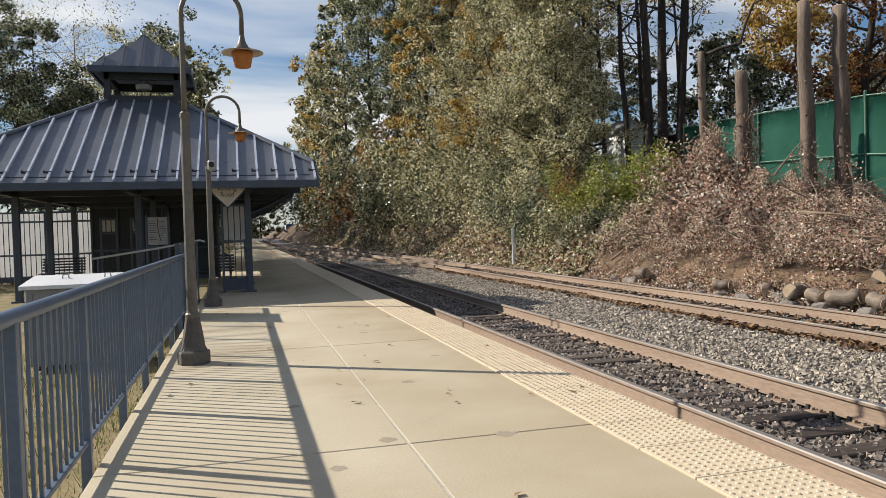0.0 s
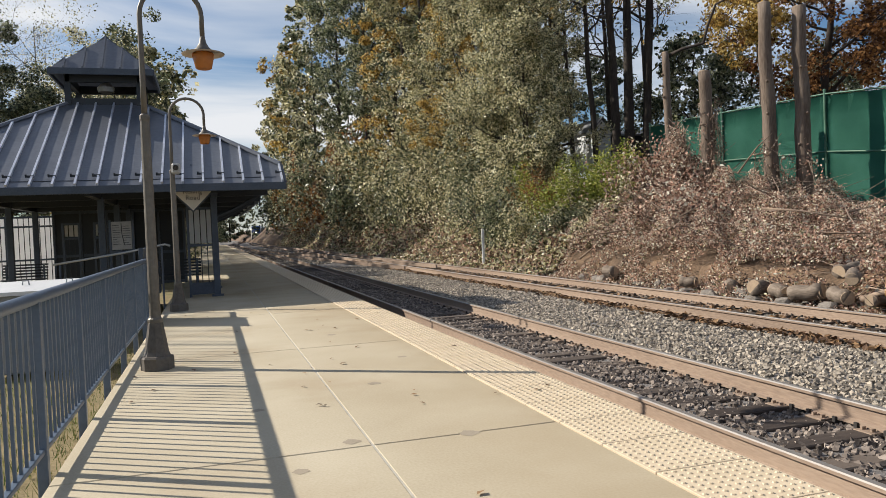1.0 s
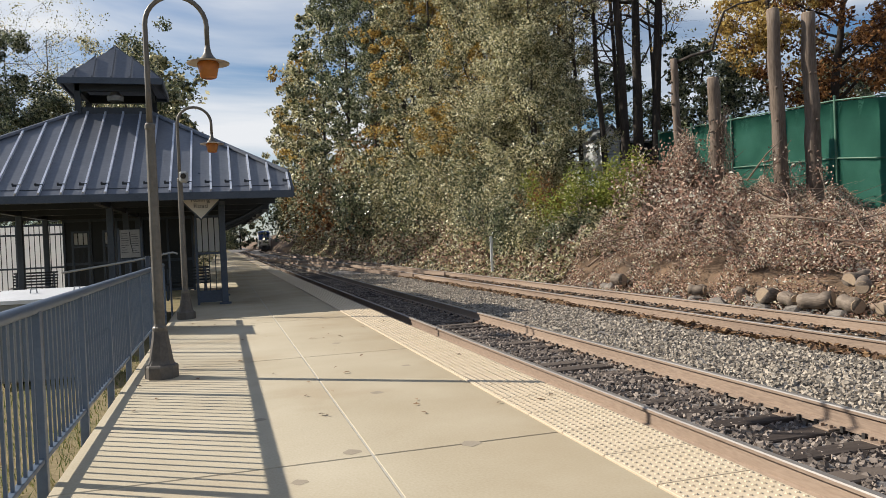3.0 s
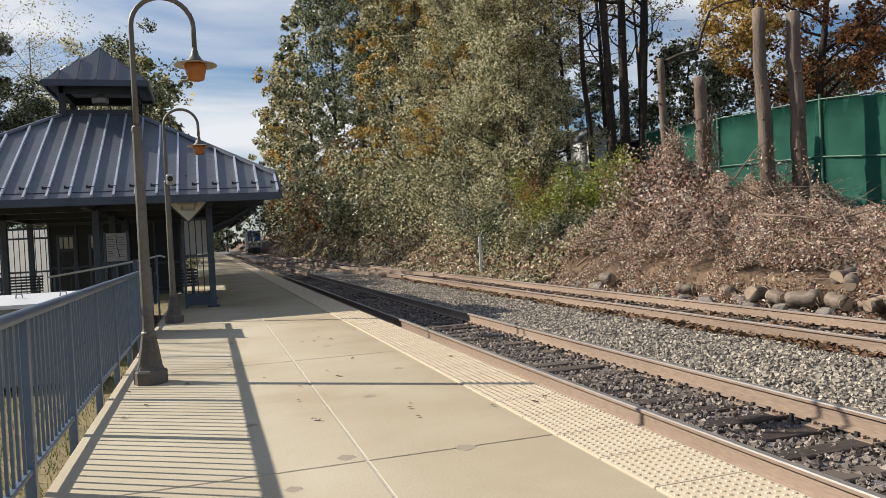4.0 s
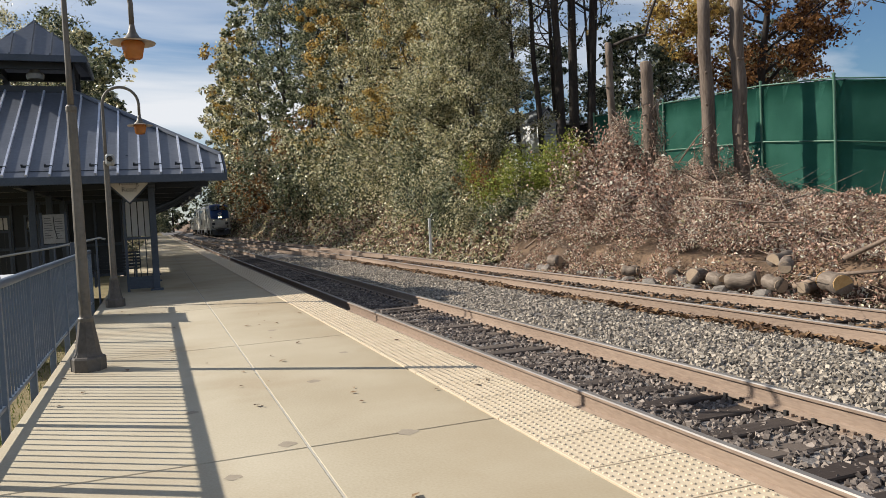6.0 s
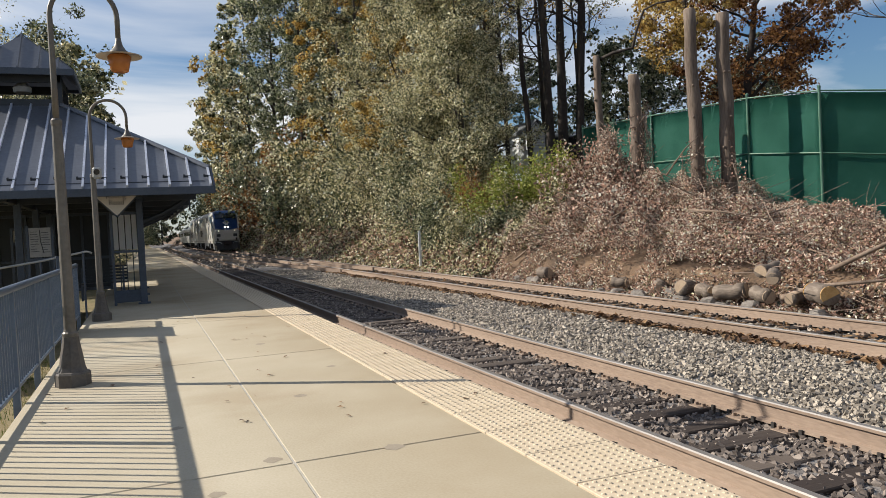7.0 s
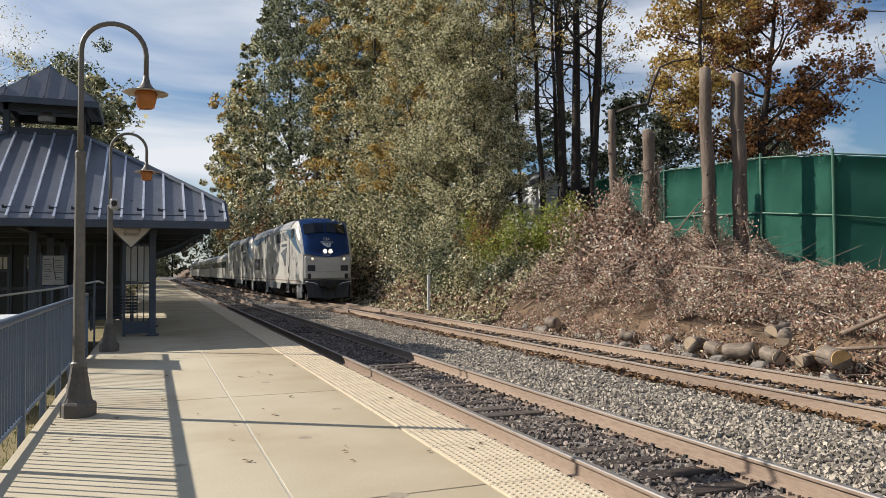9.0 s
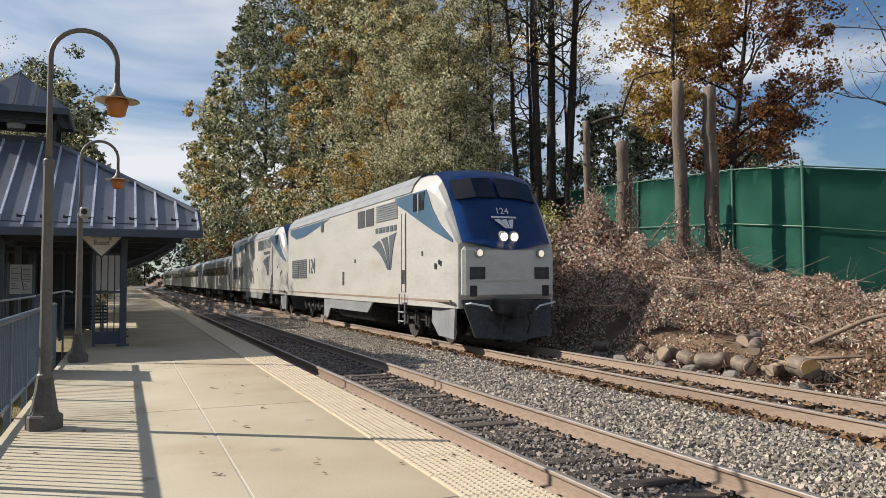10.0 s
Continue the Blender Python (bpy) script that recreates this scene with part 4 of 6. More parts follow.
def edge_cabinet():
    """A solid sheet-steel panel at the platform's back edge."""
    root = thing("edge_panel", "solid navy steel panel fixed at the railing", "panel")
    bm = bmesh.new()
    box(bm, (XL - 0.13, 14.05, 0.55), (0.05, 1.3, 1.5), bevel=0.01)
    part("sheet", bm, NAVY, root)
    for y in (13.4, 14.7):
        bm = bmesh.new()
        box(bm, (XL - 0.13, y, 0.3), (0.07, 0.07, 2.04), bevel=0.006)
        part("post", bm, NAVY, root)


def handrail_ramp():
    root = thing("ramp_handrail", "pale steel ramp handrail on slim posts", "handrail")
    bm = bmesh.new()
    tube(bm, [(-3.2, 16.9, 1.02), (-1.85, 17.0, 1.20), (-1.05, 17.1, 1.34), (-0.95, 17.1, 1.30)], 0.022, 8)
    part("rail", bm, CAMGREY, root, smooth=True)
    for x, h in ((-1.12, 1.32), (-1.9, 1.19), (-3.1, 1.02)):
        bm = bmesh.new()
        rod(bm, (x, 17.05, -0.75), (x, 17.05, h), 0.02, seg=8)
        part("post", bm, NAVY, root)


def bench(m):
    root = thing("bench", "dark slatted steel bench under the shelter", "bench", m)
    for i in range(6):
        bm = bmesh.new()
        box(bm, (0, -0.2 + 0.07 * i, 0.44), (1.2, 0.045, 0.025))
        part("seat_slat", bm, NAVY_DARK, root)
    for i in range(5):
        bm = bmesh.new()
        box(bm, (0, 0.24 + 0.02 * i, 0.52 + 0.085 * i), (1.2, 0.02, 0.05))
        part("back_slat", bm, NAVY_DARK, root)
    for x in (-0.5, 0.5):
        bm = bmesh.new()
        box(bm, (x, -0.15, 0.21), (0.05, 0.05, 0.42))
        box(bm, (x, 0.22, 0.43), (0.05, 0.05, 0.86))
        box(bm, (x, 0.03, 0.4), (0.05, 0.45, 0.04))
        part("leg_frame", bm, NAVY, root)


def marker_post():
    root = thing("marker_post", "slim white trackside marker post", "post", pose(11.15, 30.4, -0.55))
    bm = bmesh.new()
    box(bm, (0, 0, 0.95), (0.11, 0.06, 1.9), bevel=0.01)
    part("stake", bm, WHITEWARE, root)


def shed():
    root = thing("shed", "small white-sided shed with a dark roof beyond the bank", "shed", pose(21.2, 37.6, 4.4))
    bm = bmesh.new()
    prism(bm, [(-0.55, 0.0), (0.55, 0.0), (0.55, 2.2), (0, 2.8), (-0.55, 2.2)], 0, 2.4)
    part("wall", bm, WHITEWARE, root, "white clapboard wall")
    for i in range(12):
        bm = bmesh.new()
        box(bm, (0, -0.012, 0.15 + 0.18 * i), (1.1, 0.02, 0.02))
        part("clapboard", bm, GREYWARE, root)
    for s in (-1, 1):
        bm = bmesh.new()
        slab(bm, [(0, -0.2, 2.86), (s * 0.7, -0.2, 2.12), (s * 0.7, 2.6, 2.12), (0, 2.6, 2.86)], 0.06, (0, 0, 1))
        part("roof", bm, TRAINROOF, root)


def long_shed():
    root = thing("shed", "low dark-roofed outbuilding with a pale tarpaulin beyond the bank", "shed", pose(24.6, 40.5, 3.6))
    bm = bmesh.new()
    box(bm, (0, 0, 1.5), (4.2, 2.0, 3.0))
    part("wall", bm, NAVY_DARK, root)
    bm = bmesh.new()
    slab(bm, [(-2.4, -1.2, 3.0), (2.4, -1.2, 3.0), (2.4, 1.2, 3.5), (-2.4, 1.2, 3.5)], 0.1)
    part("roof", bm, GREYWARE, root, "grey sheet roof")
    bm = bmesh.new()
    bmesh.ops.create_icosphere(bm, subdivisions=2, radius=0.75, matrix=Matrix.Translation((2.2, -1.5, 3.0)) @ Matrix.Diagonal((1.0, 0.7, 0.9, 1)))
    part("tarpaulin", bm, WHITEWARE, root, "pale bundled tarpaulin", smooth=True)


# ---- plants ----
def limb(bm, a, direction, length, r, rng, depth, tips, seg=5, bend=0.25, sides=(2, 4)):
    """A tapered crooked limb with smaller ones off it; gathers the tips."""
    pts, rs = [Vector(a)], [r]
    d = Vector(direction).normalized()
    n = 5
    for i in range(n):
        d = (d + Vector((rng.gauss(0, bend), rng.gauss(0, bend), rng.gauss(0, bend * 0.6) + 0.05))).normalized()
        pts.append(pts[-1] + d * length / n)
        rs.append(r * (1 - 0.75 * (i + 1) / n))
    tube(bm, pts, rs, seg)
    tips.append((pts[-1], length))
    if depth > 0:
        for _ in range(rng.randint(*sides)):
            i = rng.randint(2, n)
            e = (d + Vector((rng.gauss(0, 0.8), rng.gauss(0, 0.8), rng.gauss(0.15, 0.5)))).normalized()
            limb(bm, pts[i], e, length * rng.uniform(0.4, 0.65), rs[i] * 0.7, rng, depth - 1, tips, max(3, seg - 1), bend, sides)


def tree(x, y, z, h, trunk_r, spread, leaves, leaf_size, leaf_mat, bark, label, seed, crown_from=0.3, density=1.0, lean=(0, 0), bare=0.0, name="tree", second=None, clump=1.0, limbs=11, wide=1.0, fill=0, depth=2, hollow=0.75, gap=-0.95):
    """A trunk with crooked limbs and a crown of leaf clumps about the limb tips, ragged and gappy."""
    rng, nr = random.Random(seed), np.random.default_rng(seed)
    root = thing(name, label, "tree", Matrix.Translation((x, y, z)))
    bm = bmesh.new()
    n, pts, rs = 9, [], []
    h0 = crown_from * h
    for i in range(n + 1):
        u = i / n
        pts.append(Vector((lean[0] * u * h + rng.gauss(0, 0.06) * u, lean[1] * u * h + rng.gauss(0, 0.06) * u, -0.4 + u * (h * 0.92 + 0.4))))
        rs.append(trunk_r * (1.25 if i == 0 else 1.0) * (1 - 0.85 * u))
    tube(bm, pts, rs, 8)
    tips = [(pts[-1], h * 0.2)]
    for i in range(limbs):
        u = crown_from + (0.97 - crown_from) * (i + rng.random()) / limbs
        k = min(int(u * n), n - 1)
        p = pts[k].lerp(pts[k + 1], u * n - k)
        a = rng.uniform(0, 2 * math.pi)
        L = spread * (1.0 - 0.55 * abs(u - 0.45)) * rng.uniform(0.7, 1.1)
        limb(bm, p, (math.cos(a) * wide, math.sin(a), rng.uniform(0.15, 0.9)), L, rs[k] * 0.5, rng, depth, tips)
    part("trunk", bm, bark, root, smooth=True)
    if leaves:
        pos, out = [], []
        # besides the limb tips, clumps fill a lumpy crown between the limbs
        for i in range(fill):
            u = rng.random()
            a = rng.uniform(0, 2 * math.pi)
            R = spread * (math.sin(math.pi * (0.16 + 0.76 * u)) ** 0.7) * (0.80 + 0.28 * math.sin(3 * a + seed) * math.sin(5 * u + seed) + 0.12 * math.sin(7 * a + 9 * u))
            rho = R * rng.uniform(0.35, 1.0) ** 0.5
            k = min(int((crown_from + (1 - crown_from) * u) * n * 0.999), n - 1)
            c = Vector((pts[k].x + rho * math.cos(a), pts[k].y + rho * math.sin(a), h0 + (h - h0) * u))
            tips.append((c, spread * rng.uniform(0.28, 0.5)))
        w = np.array([1.0 if i >= len(tips) - fill else 0.6 for i in range(len(tips))])
        counts = nr.multinomial(leaves, w / w.sum())
        for (tip, L), c in zip(tips, counts):
            if rng.random() < bare or c == 0:
                continue
            r = max(0.55, 0.42 * L) * clump * rng.uniform(0.7, 1.25)
            d = nr.normal(size=(c, 3))
            d /= np.linalg.norm(d, axis=1)[:, None]
            q = d * (nr.uniform(0, 1, c) ** 0.45)[:, None] * r * np.array([1, 1, 0.75])
            pos.append(q + np.array(tip))
            out.append(d)
        pos, out = np.concatenate(pos), np.concatenate(out)
        keep = (pos[:, 2] > 0.2) & (noise_mask(pos, hollow, seed + 3) > gap)
        pos, out = pos[keep], out[keep]
        if second:
            mask = noise_mask(pos, 0.35, seed) > 0.15
            for mk, mt, nm in ((~mask, leaf_mat, "crown"), (mask, second, "turned_leaves")):
                if mk.any():
                    v, f = leaf_quads(pos[mk], leaf_size, nr, 0.3, out[mk])
                    raw(nm, v, f, mt, root)
        else:
            v, f = leaf_quads(pos, leaf_size, nr, 0.3, out)
            raw("crown", v, f, leaf_mat, root)
    return root


def noise_mask(p, scale, seed):
    s = p * scale + seed * 1.7
    return np.sin(s[:, 0] * 2.1 + 1.3 * np.sin(s[:, 2])) * np.sin(s[:, 1] * 1.7 + s[:, 2]) + 0.4 * np.sin(s[:, 2] * 2.9 + s[:, 0])


def shrub(x, y, z, r, h, leaves, size, mat, label, seed, name="shrub", category="shrub", stems=14):
    """A mound of leafy shoots on thin stems."""
    rng, nr = random.Random(seed), np.random.default_rng(seed)
    root = thing(name, label, category, Matrix.Translation((x, y, z)))
    bm = bmesh.new()
    tips = []
    for i in range(stems):
        a = rng.uniform(0, 2 * math.pi)
        limb(bm, (rng.gauss(0, r * 0.3), rng.gauss(0, r * 0.3), -0.3), (math.cos(a) * 0.6, math.sin(a) * 0.6, 1.0), h * rng.uniform(0.6, 1.05), 0.035, rng, 1, tips, 4, 0.25)
    part("stem_clump", bm, BARK, root)
    k = len(tips)
    counts = nr.multinomial(leaves, np.ones(k) / k)
    pos, out = [], []
    for (tip, L), c in zip(tips, counts):
        d = nr.normal(size=(c, 3))
        d /= np.linalg.norm(d, axis=1)[:, None]
        q = d * (nr.uniform(0, 1, c) ** 0.5)[:, None] * max(0.4, r * 0.36) * np.array([1, 1, 1.2])
        base = np.array(tip)
        drop = nr.uniform(0, 1, c)[:, None] ** 2 * np.array([0, 0, -h * 0.55])
        pos.append(base + q + drop)
        out.append(d)
    pos, out = np.concatenate(pos), np.concatenate(out)
    keep = (pos[:, 2] > -0.2) & (noise_mask(pos, 1.6, seed) > -0.5)
    v, f = leaf_quads(pos[keep], size, nr, 0.3, out[keep])
    raw("foliage", v, f, mat, root)
    return root


def snag(x, y, z, h, r, lean, label, seed, top_cut=True):
    """A topped, limbless standing trunk."""
    rng = random.Random(seed)
    root = thing("tree_snag", label, "dead tree", Matrix.Translation((x, y, z)))
    bm = bmesh.new()
    n = 14
    pts = [(lean[0] * i / n * h + 0.02 * math.sin(i * 0.9 + seed), lean[1] * i / n * h + 0.02 * math.sin(i * 1.3), -0.5 + (h + 0.5) * i / n) for i in range(n + 1)]
    rs = [r * (1.35 if i == 0 else 1.12 if i == 1 else 1 - 0.22 * i / n) * (1 + 0.06 * math.sin(i * 2.3 + seed)) for i in range(n + 1)]
    tube(bm, pts, rs, 14)
    for i in range(9):
        k = rng.randint(3, n - 1)
        a = rng.uniform(0, 6.28)
        p = Vector(pts[k])
        rod(bm, p, p + Vector((math.cos(a) * (rs[k] + 0.06), math.sin(a) * (rs[k] + 0.06), 0.05)), 0.07, 0.04, 7)
    part("trunk", bm, SNAG, root, smooth=True)
    bm = bmesh.new()
    p = Vector(pts[-1])
    rod(bm, p + Vector((0, 0, -0.02)), p + Vector((0, 0, 0.03)), rs[-1] * 0.93, rs[-1] * 0.85, 12)
    part("cut_top", bm, OLDCUT, root, "pale sawn top")
    return root


def brush_top(x, y):
    """How high the heaped brush stands over the soil: mounds with hollows between."""
    c = np.sin(1.1 * x + 0.55 * y) * np.sin(0.83 * y - 0.5 * x + 2) + 0.6 * np.sin(2.6 * x + 1.7 * y + 1) * np.sin(1.9 * y - 2.2 * x) + 0.35 * np.sin(5.1 * x - 3.3 * y)
    return (0.34 + 0.68 * np.clip(c + 0.25, -0.3, 1.5)) * np.clip((x - 11.1) / 1.0, 0.15, 1) * (1 - 0.6 * np.clip((x - 15.5) / 1.5, 0, 1) * np.clip((20 - y) / 2, 0, 1)) * (1 - 0.35 * np.clip((15 - y) / 3, 0, 1))


def bank_brush():
    """Cut, dried brush and vines heaped over the slope."""
    nr = np.random.default_rng(21)
    n = 400000
    x = 11.2 + 8.4 * nr.uniform(0, 1, n) ** 0.85
    y = 0.0 + 30.0 * nr.uniform(0, 1, n) ** 0.95
    up = (1 - nr.uniform(0, 1, n) ** 2.2 * 0.75) * np.clip(brush_top(x, y), 0.03, 2) + nr.normal(0, 0.05, n)
    keep = ((y < 1.69 * x + 2.2 * nr.normal(0, 1, n) + 1.2 * np.sin(2 * x)) | ((x < 13.4) & (y < 28))) & (up > -0.02)
    p = np.stack([x, y, bank_height(x, y) + 0.03 + up], 1)[keep]
    p = p[noise_mask(p, 1.7, 5) + 0.5 * noise_mask(p, 4.1, 9) > -0.55]
    toward = np.tile(np.array([[-0.5, 0.15, 0.4]]), (len(p), 1))
    cut = nr.uniform(0, 1, len(p)) < 0.94
    v, f = leaf_quads(p[cut], 0.042, nr, 0.05, toward[cut], longer=1.8)
    tagged(raw("dry_brush_leaves", v, f, LEAF_DEAD), "dead curled brown leaves of cut vines covering the embankment", "brush", kind="stuff")
    v, f = leaf_quads(p[~cut], 0.050, nr, 0.05, toward[~cut], longer=1.5)
    tagged(raw("withered_green_leaves", v, f, LEAF_GREEN), "withered grey-green leaves among the dead brush", "brush", kind="stuff")
    rng = random.Random(22)
    bm = bmesh.new()
    for i in range(1900):
        xx, yy = 11.3 + 7.8 * rng.random(), 0.5 + 28 * rng.random()
        if yy > 1.69 * xx + 1:
            continue
        zz = float(bank_height(np.array(xx), np.array(yy))) + max(0.0, float(brush_top(np.array(xx), np.array(yy))))
        L = rng.uniform(0.4, 1.9)
        a = rng.uniform(0, 6.28)
        p0 = Vector((xx, yy, zz + rng.uniform(-0.25, 0.02)))
        d = Vector((math.cos(a), math.sin(a), rng.uniform(-0.2, 0.75)))
        p1 = p0 + d * L * 0.5 + Vector((rng.gauss(0, 0.08), rng.gauss(0, 0.08), rng.gauss(0, 0.05)))
        p2 = p1 + d * L * 0.5 + Vector((rng.gauss(0, 0.14), rng.gauss(0, 0.14), rng.gauss(-0.15, 0.1)))
        r = rng.choice((0.004, 0.006, 0.008, 0.012))
        tube(bm, [p0, p1, p2], [r, r * 0.8, r * 0.4], 4)
    tagged(part("brush_twigs", bm, TWIG), "tangle of thin dead vine stems and twigs on the slope", "twigs", kind="stuff")


def log(x, y, z, L, r, yaw, tilt, cut, label, seed):
    rng = random.Random(seed)
    root = thing("log", label, "log", Matrix.Translation((x, y, z)) @ Euler((0, radians(tilt), radians(yaw))).to_matrix().to_4x4(), group="cut logs")
    bm = bmesh.new()
    pts = [(L * (i / 5 - 0.5), 0.02 * math.sin(i * 2 + seed), 0.02 * math.cos(i * 1.7 + seed)) for i in range(6)]
    tube(bm, pts, [r * (1 + 0.06 * math.sin(3.1 * i + seed)) for i in range(6)], 12)
    part("bark", bm, LOGBARK, root, smooth=True)
    for s in (-1, 1):
        bm = bmesh.new()
        rod(bm, (s * (L / 2 - 0.01), 0, 0), (s * (L / 2 + 0.012), 0, 0), r * 0.93, seg=14)
        part("cut_face", bm, cut, root, "sawn end grain")
    return root


def vine_tangle(x, y, top, reach, n, leaves, seed):
    """Dead vines draped from a broken trunk down to the bank, with withered leaves on them."""
    rng, nr = random.Random(seed), np.random.default_rng(seed)
    root = thing("vine_tangle", "tangle of bare brown vines hanging from a broken trunk", "vines", pose(x, y, 0))
    bm = bmesh.new()
    pts = []
    for i in range(n):
        a, b = rng.uniform(0, 6.28), rng.uniform(0, 6.28)
        R = reach * rng.uniform(0.25, 1.0)
        z1 = top - abs(rng.gauss(0, 0.9))
        p0 = Vector((0.25 * math.cos(b), 0.25 * math.sin(b), z1))
        q = Vector((R * math.cos(a), R * math.sin(a), 0))
        q.z = ground_at(x + q.x, y + q.y) + 0.15
        chain = []
        for k in range(7):
            u = k / 6
            p = p0.lerp(q, u)
            p += Vector((rng.gauss(0, 0.10), rng.gauss(0, 0.10), rng.gauss(0, 0.08) + 0.5 * math.sin(math.pi * u) * rng.uniform(-0.3, 1.0)))
            chain.append(p)
        r = rng.choice((0.006, 0.008, 0.010, 0.018))
        tube(bm, chain, [r * (1 - 0.5 * k / 6) for k in range(7)], 4)
        pts += [tuple(chain[k].lerp(chain[k + 1], rng.random())) for k in range(6)]
    part("vine", bm, TWIG, root)
    base = np.array(pts)[nr.integers(0, len(pts), leaves)] + nr.normal(0, 0.10, (leaves, 3))
    v, f = leaf_quads(base, 0.06, nr, 0.1)
    raw("foliage", v, f, LEAF_DEAD, root)
    return root


def rubble(x, y, r, seed):
    """A broken lump of stone half sunk in the foot of the bank."""
    rng = random.Random(seed)
    root = thing("stone", "grey-brown rubble stone at the foot of the bank", "stone", pose(x, y, float(bank_height(np.array(x), np.array(y))) + 0.35 * r, rng.uniform(0, 40), rng.uniform(0, 40), rng.uniform(0, 360)), group="rubble stones")
    bm = bmesh.new()
    bmesh.ops.create_icosphere(bm, subdivisions=2, radius=r)
    for v in bm.verts:
        v.co *= 0.82 + 0.3 * rng.random() * (1 + 0.4 * math.sin(5 * v.co.x / r))
        v.co.z *= 0.72
    part("block", bm, ROCK, root)
    return root


def branch(points, r, label, mat):
    root = thing("fallen_branch", label, "branch")
    bm = bmesh.new()
    tube(bm, points, [r * (1 - 0.6 * i / (len(points) - 1)) for i in range(len(points))], 7)
    part("stem", bm, mat, root, smooth=True)
    return root


# ---- train ----
def loft(bm, rings, faces_of=None):
    """Rings of points joined one to the next; closed round."""
    vs = [[bm.verts.new(p) for p in ring] for ring in rings]
    n = len(vs[0])
    for a, b in zip(vs, vs[1:]):
        for i in range(n):
            j = (i + 1) % n
            if len({a[i].co.to_tuple(5), a[j].co.to_tuple(5), b[j].co.to_tuple(5), b[i].co.to_tuple(5)}) > 2:
                bm.faces.new((a[i], a[j], b[j], b[i]))
    bm.faces.new(list(reversed(vs[0])))
    bm.faces.new(vs[-1])


def ring(y, hw, z0, zs, zr, hr):
    """One cross-section of a car body: half width, floor, shoulder, roof, roof's half width."""
    right = [(hw, z0), (hw, zs), (hw - 0.10, zs + 0.22 * (zr - zs) / 0.5), (hr, zr - 0.05), (hr * 0.5, zr)]
    return [Vector((x, y, z)) for x, z in right] + [Vector((-x, y, z)) for x, z in reversed(right)]


def wheelset(y, r=0.51):
    bm = bmesh.new()
    for s in (-0.75, 0.75):
        rod(bm, (s - 0.065, 0, 0), (s + 0.065, 0, 0), r, seg=20)
        rod(bm, (s - 0.085 * (1 if s > 0 else -1), 0, 0), (s - 0.06 * (1 if s > 0 else -1), 0, 0), r + 0.028, seg=20)
        rod(bm, (s * 1.08, 0, 0), (s * 1.16, 0, 0), 0.13, seg=10)
    rod(bm, (-0.8, 0, 0), (0.8, 0, 0), 0.09, seg=8)
    return bm


def truck(parent, y, base, wheels):
    """A bogie with its wheelsets turning on it."""
    bm = bmesh.new()
    for s in (-1, 1):
        box(bm, (s * 0.98, y, 0.62), (0.14, base + 0.9, 0.22), bevel=0.02)
        for k in range(4):
            box(bm, (s * 1.02, y + (k - 1.5) * base / 3.2, 0.55), (0.16, 0.28, 0.36), bevel=0.03)
            rod(bm, (s * 1.08, y + (k - 1.5) * base / 3.2, 0.45), (s * 1.08, y + (k - 1.5) * base / 3.2, 0.85), 0.08, seg=8)
    box(bm, (0, y, 0.7), (1.9, 0.5, 0.25))
    part("bogie", bm, UNDER, parent, "grimy bogie frame")
    spun = []
    for k in (-0.5, 0.5):
        w = part("wheelset", wheelset(0), UNDER, parent, "steel wheelset")
        w.matrix_basis = Matrix.Translation((0, y + k * base, 0.51))
        spun.append((w, y + k * base))
    return spun


def plate_on_side(bm, side, pts, x=1.535, thick=0.012):
    """A flat panel of (y, z) points laid on the body's side."""
    slab(bm, [(side * x, y, z) for y, z in pts], thick, (side, 0, 0))


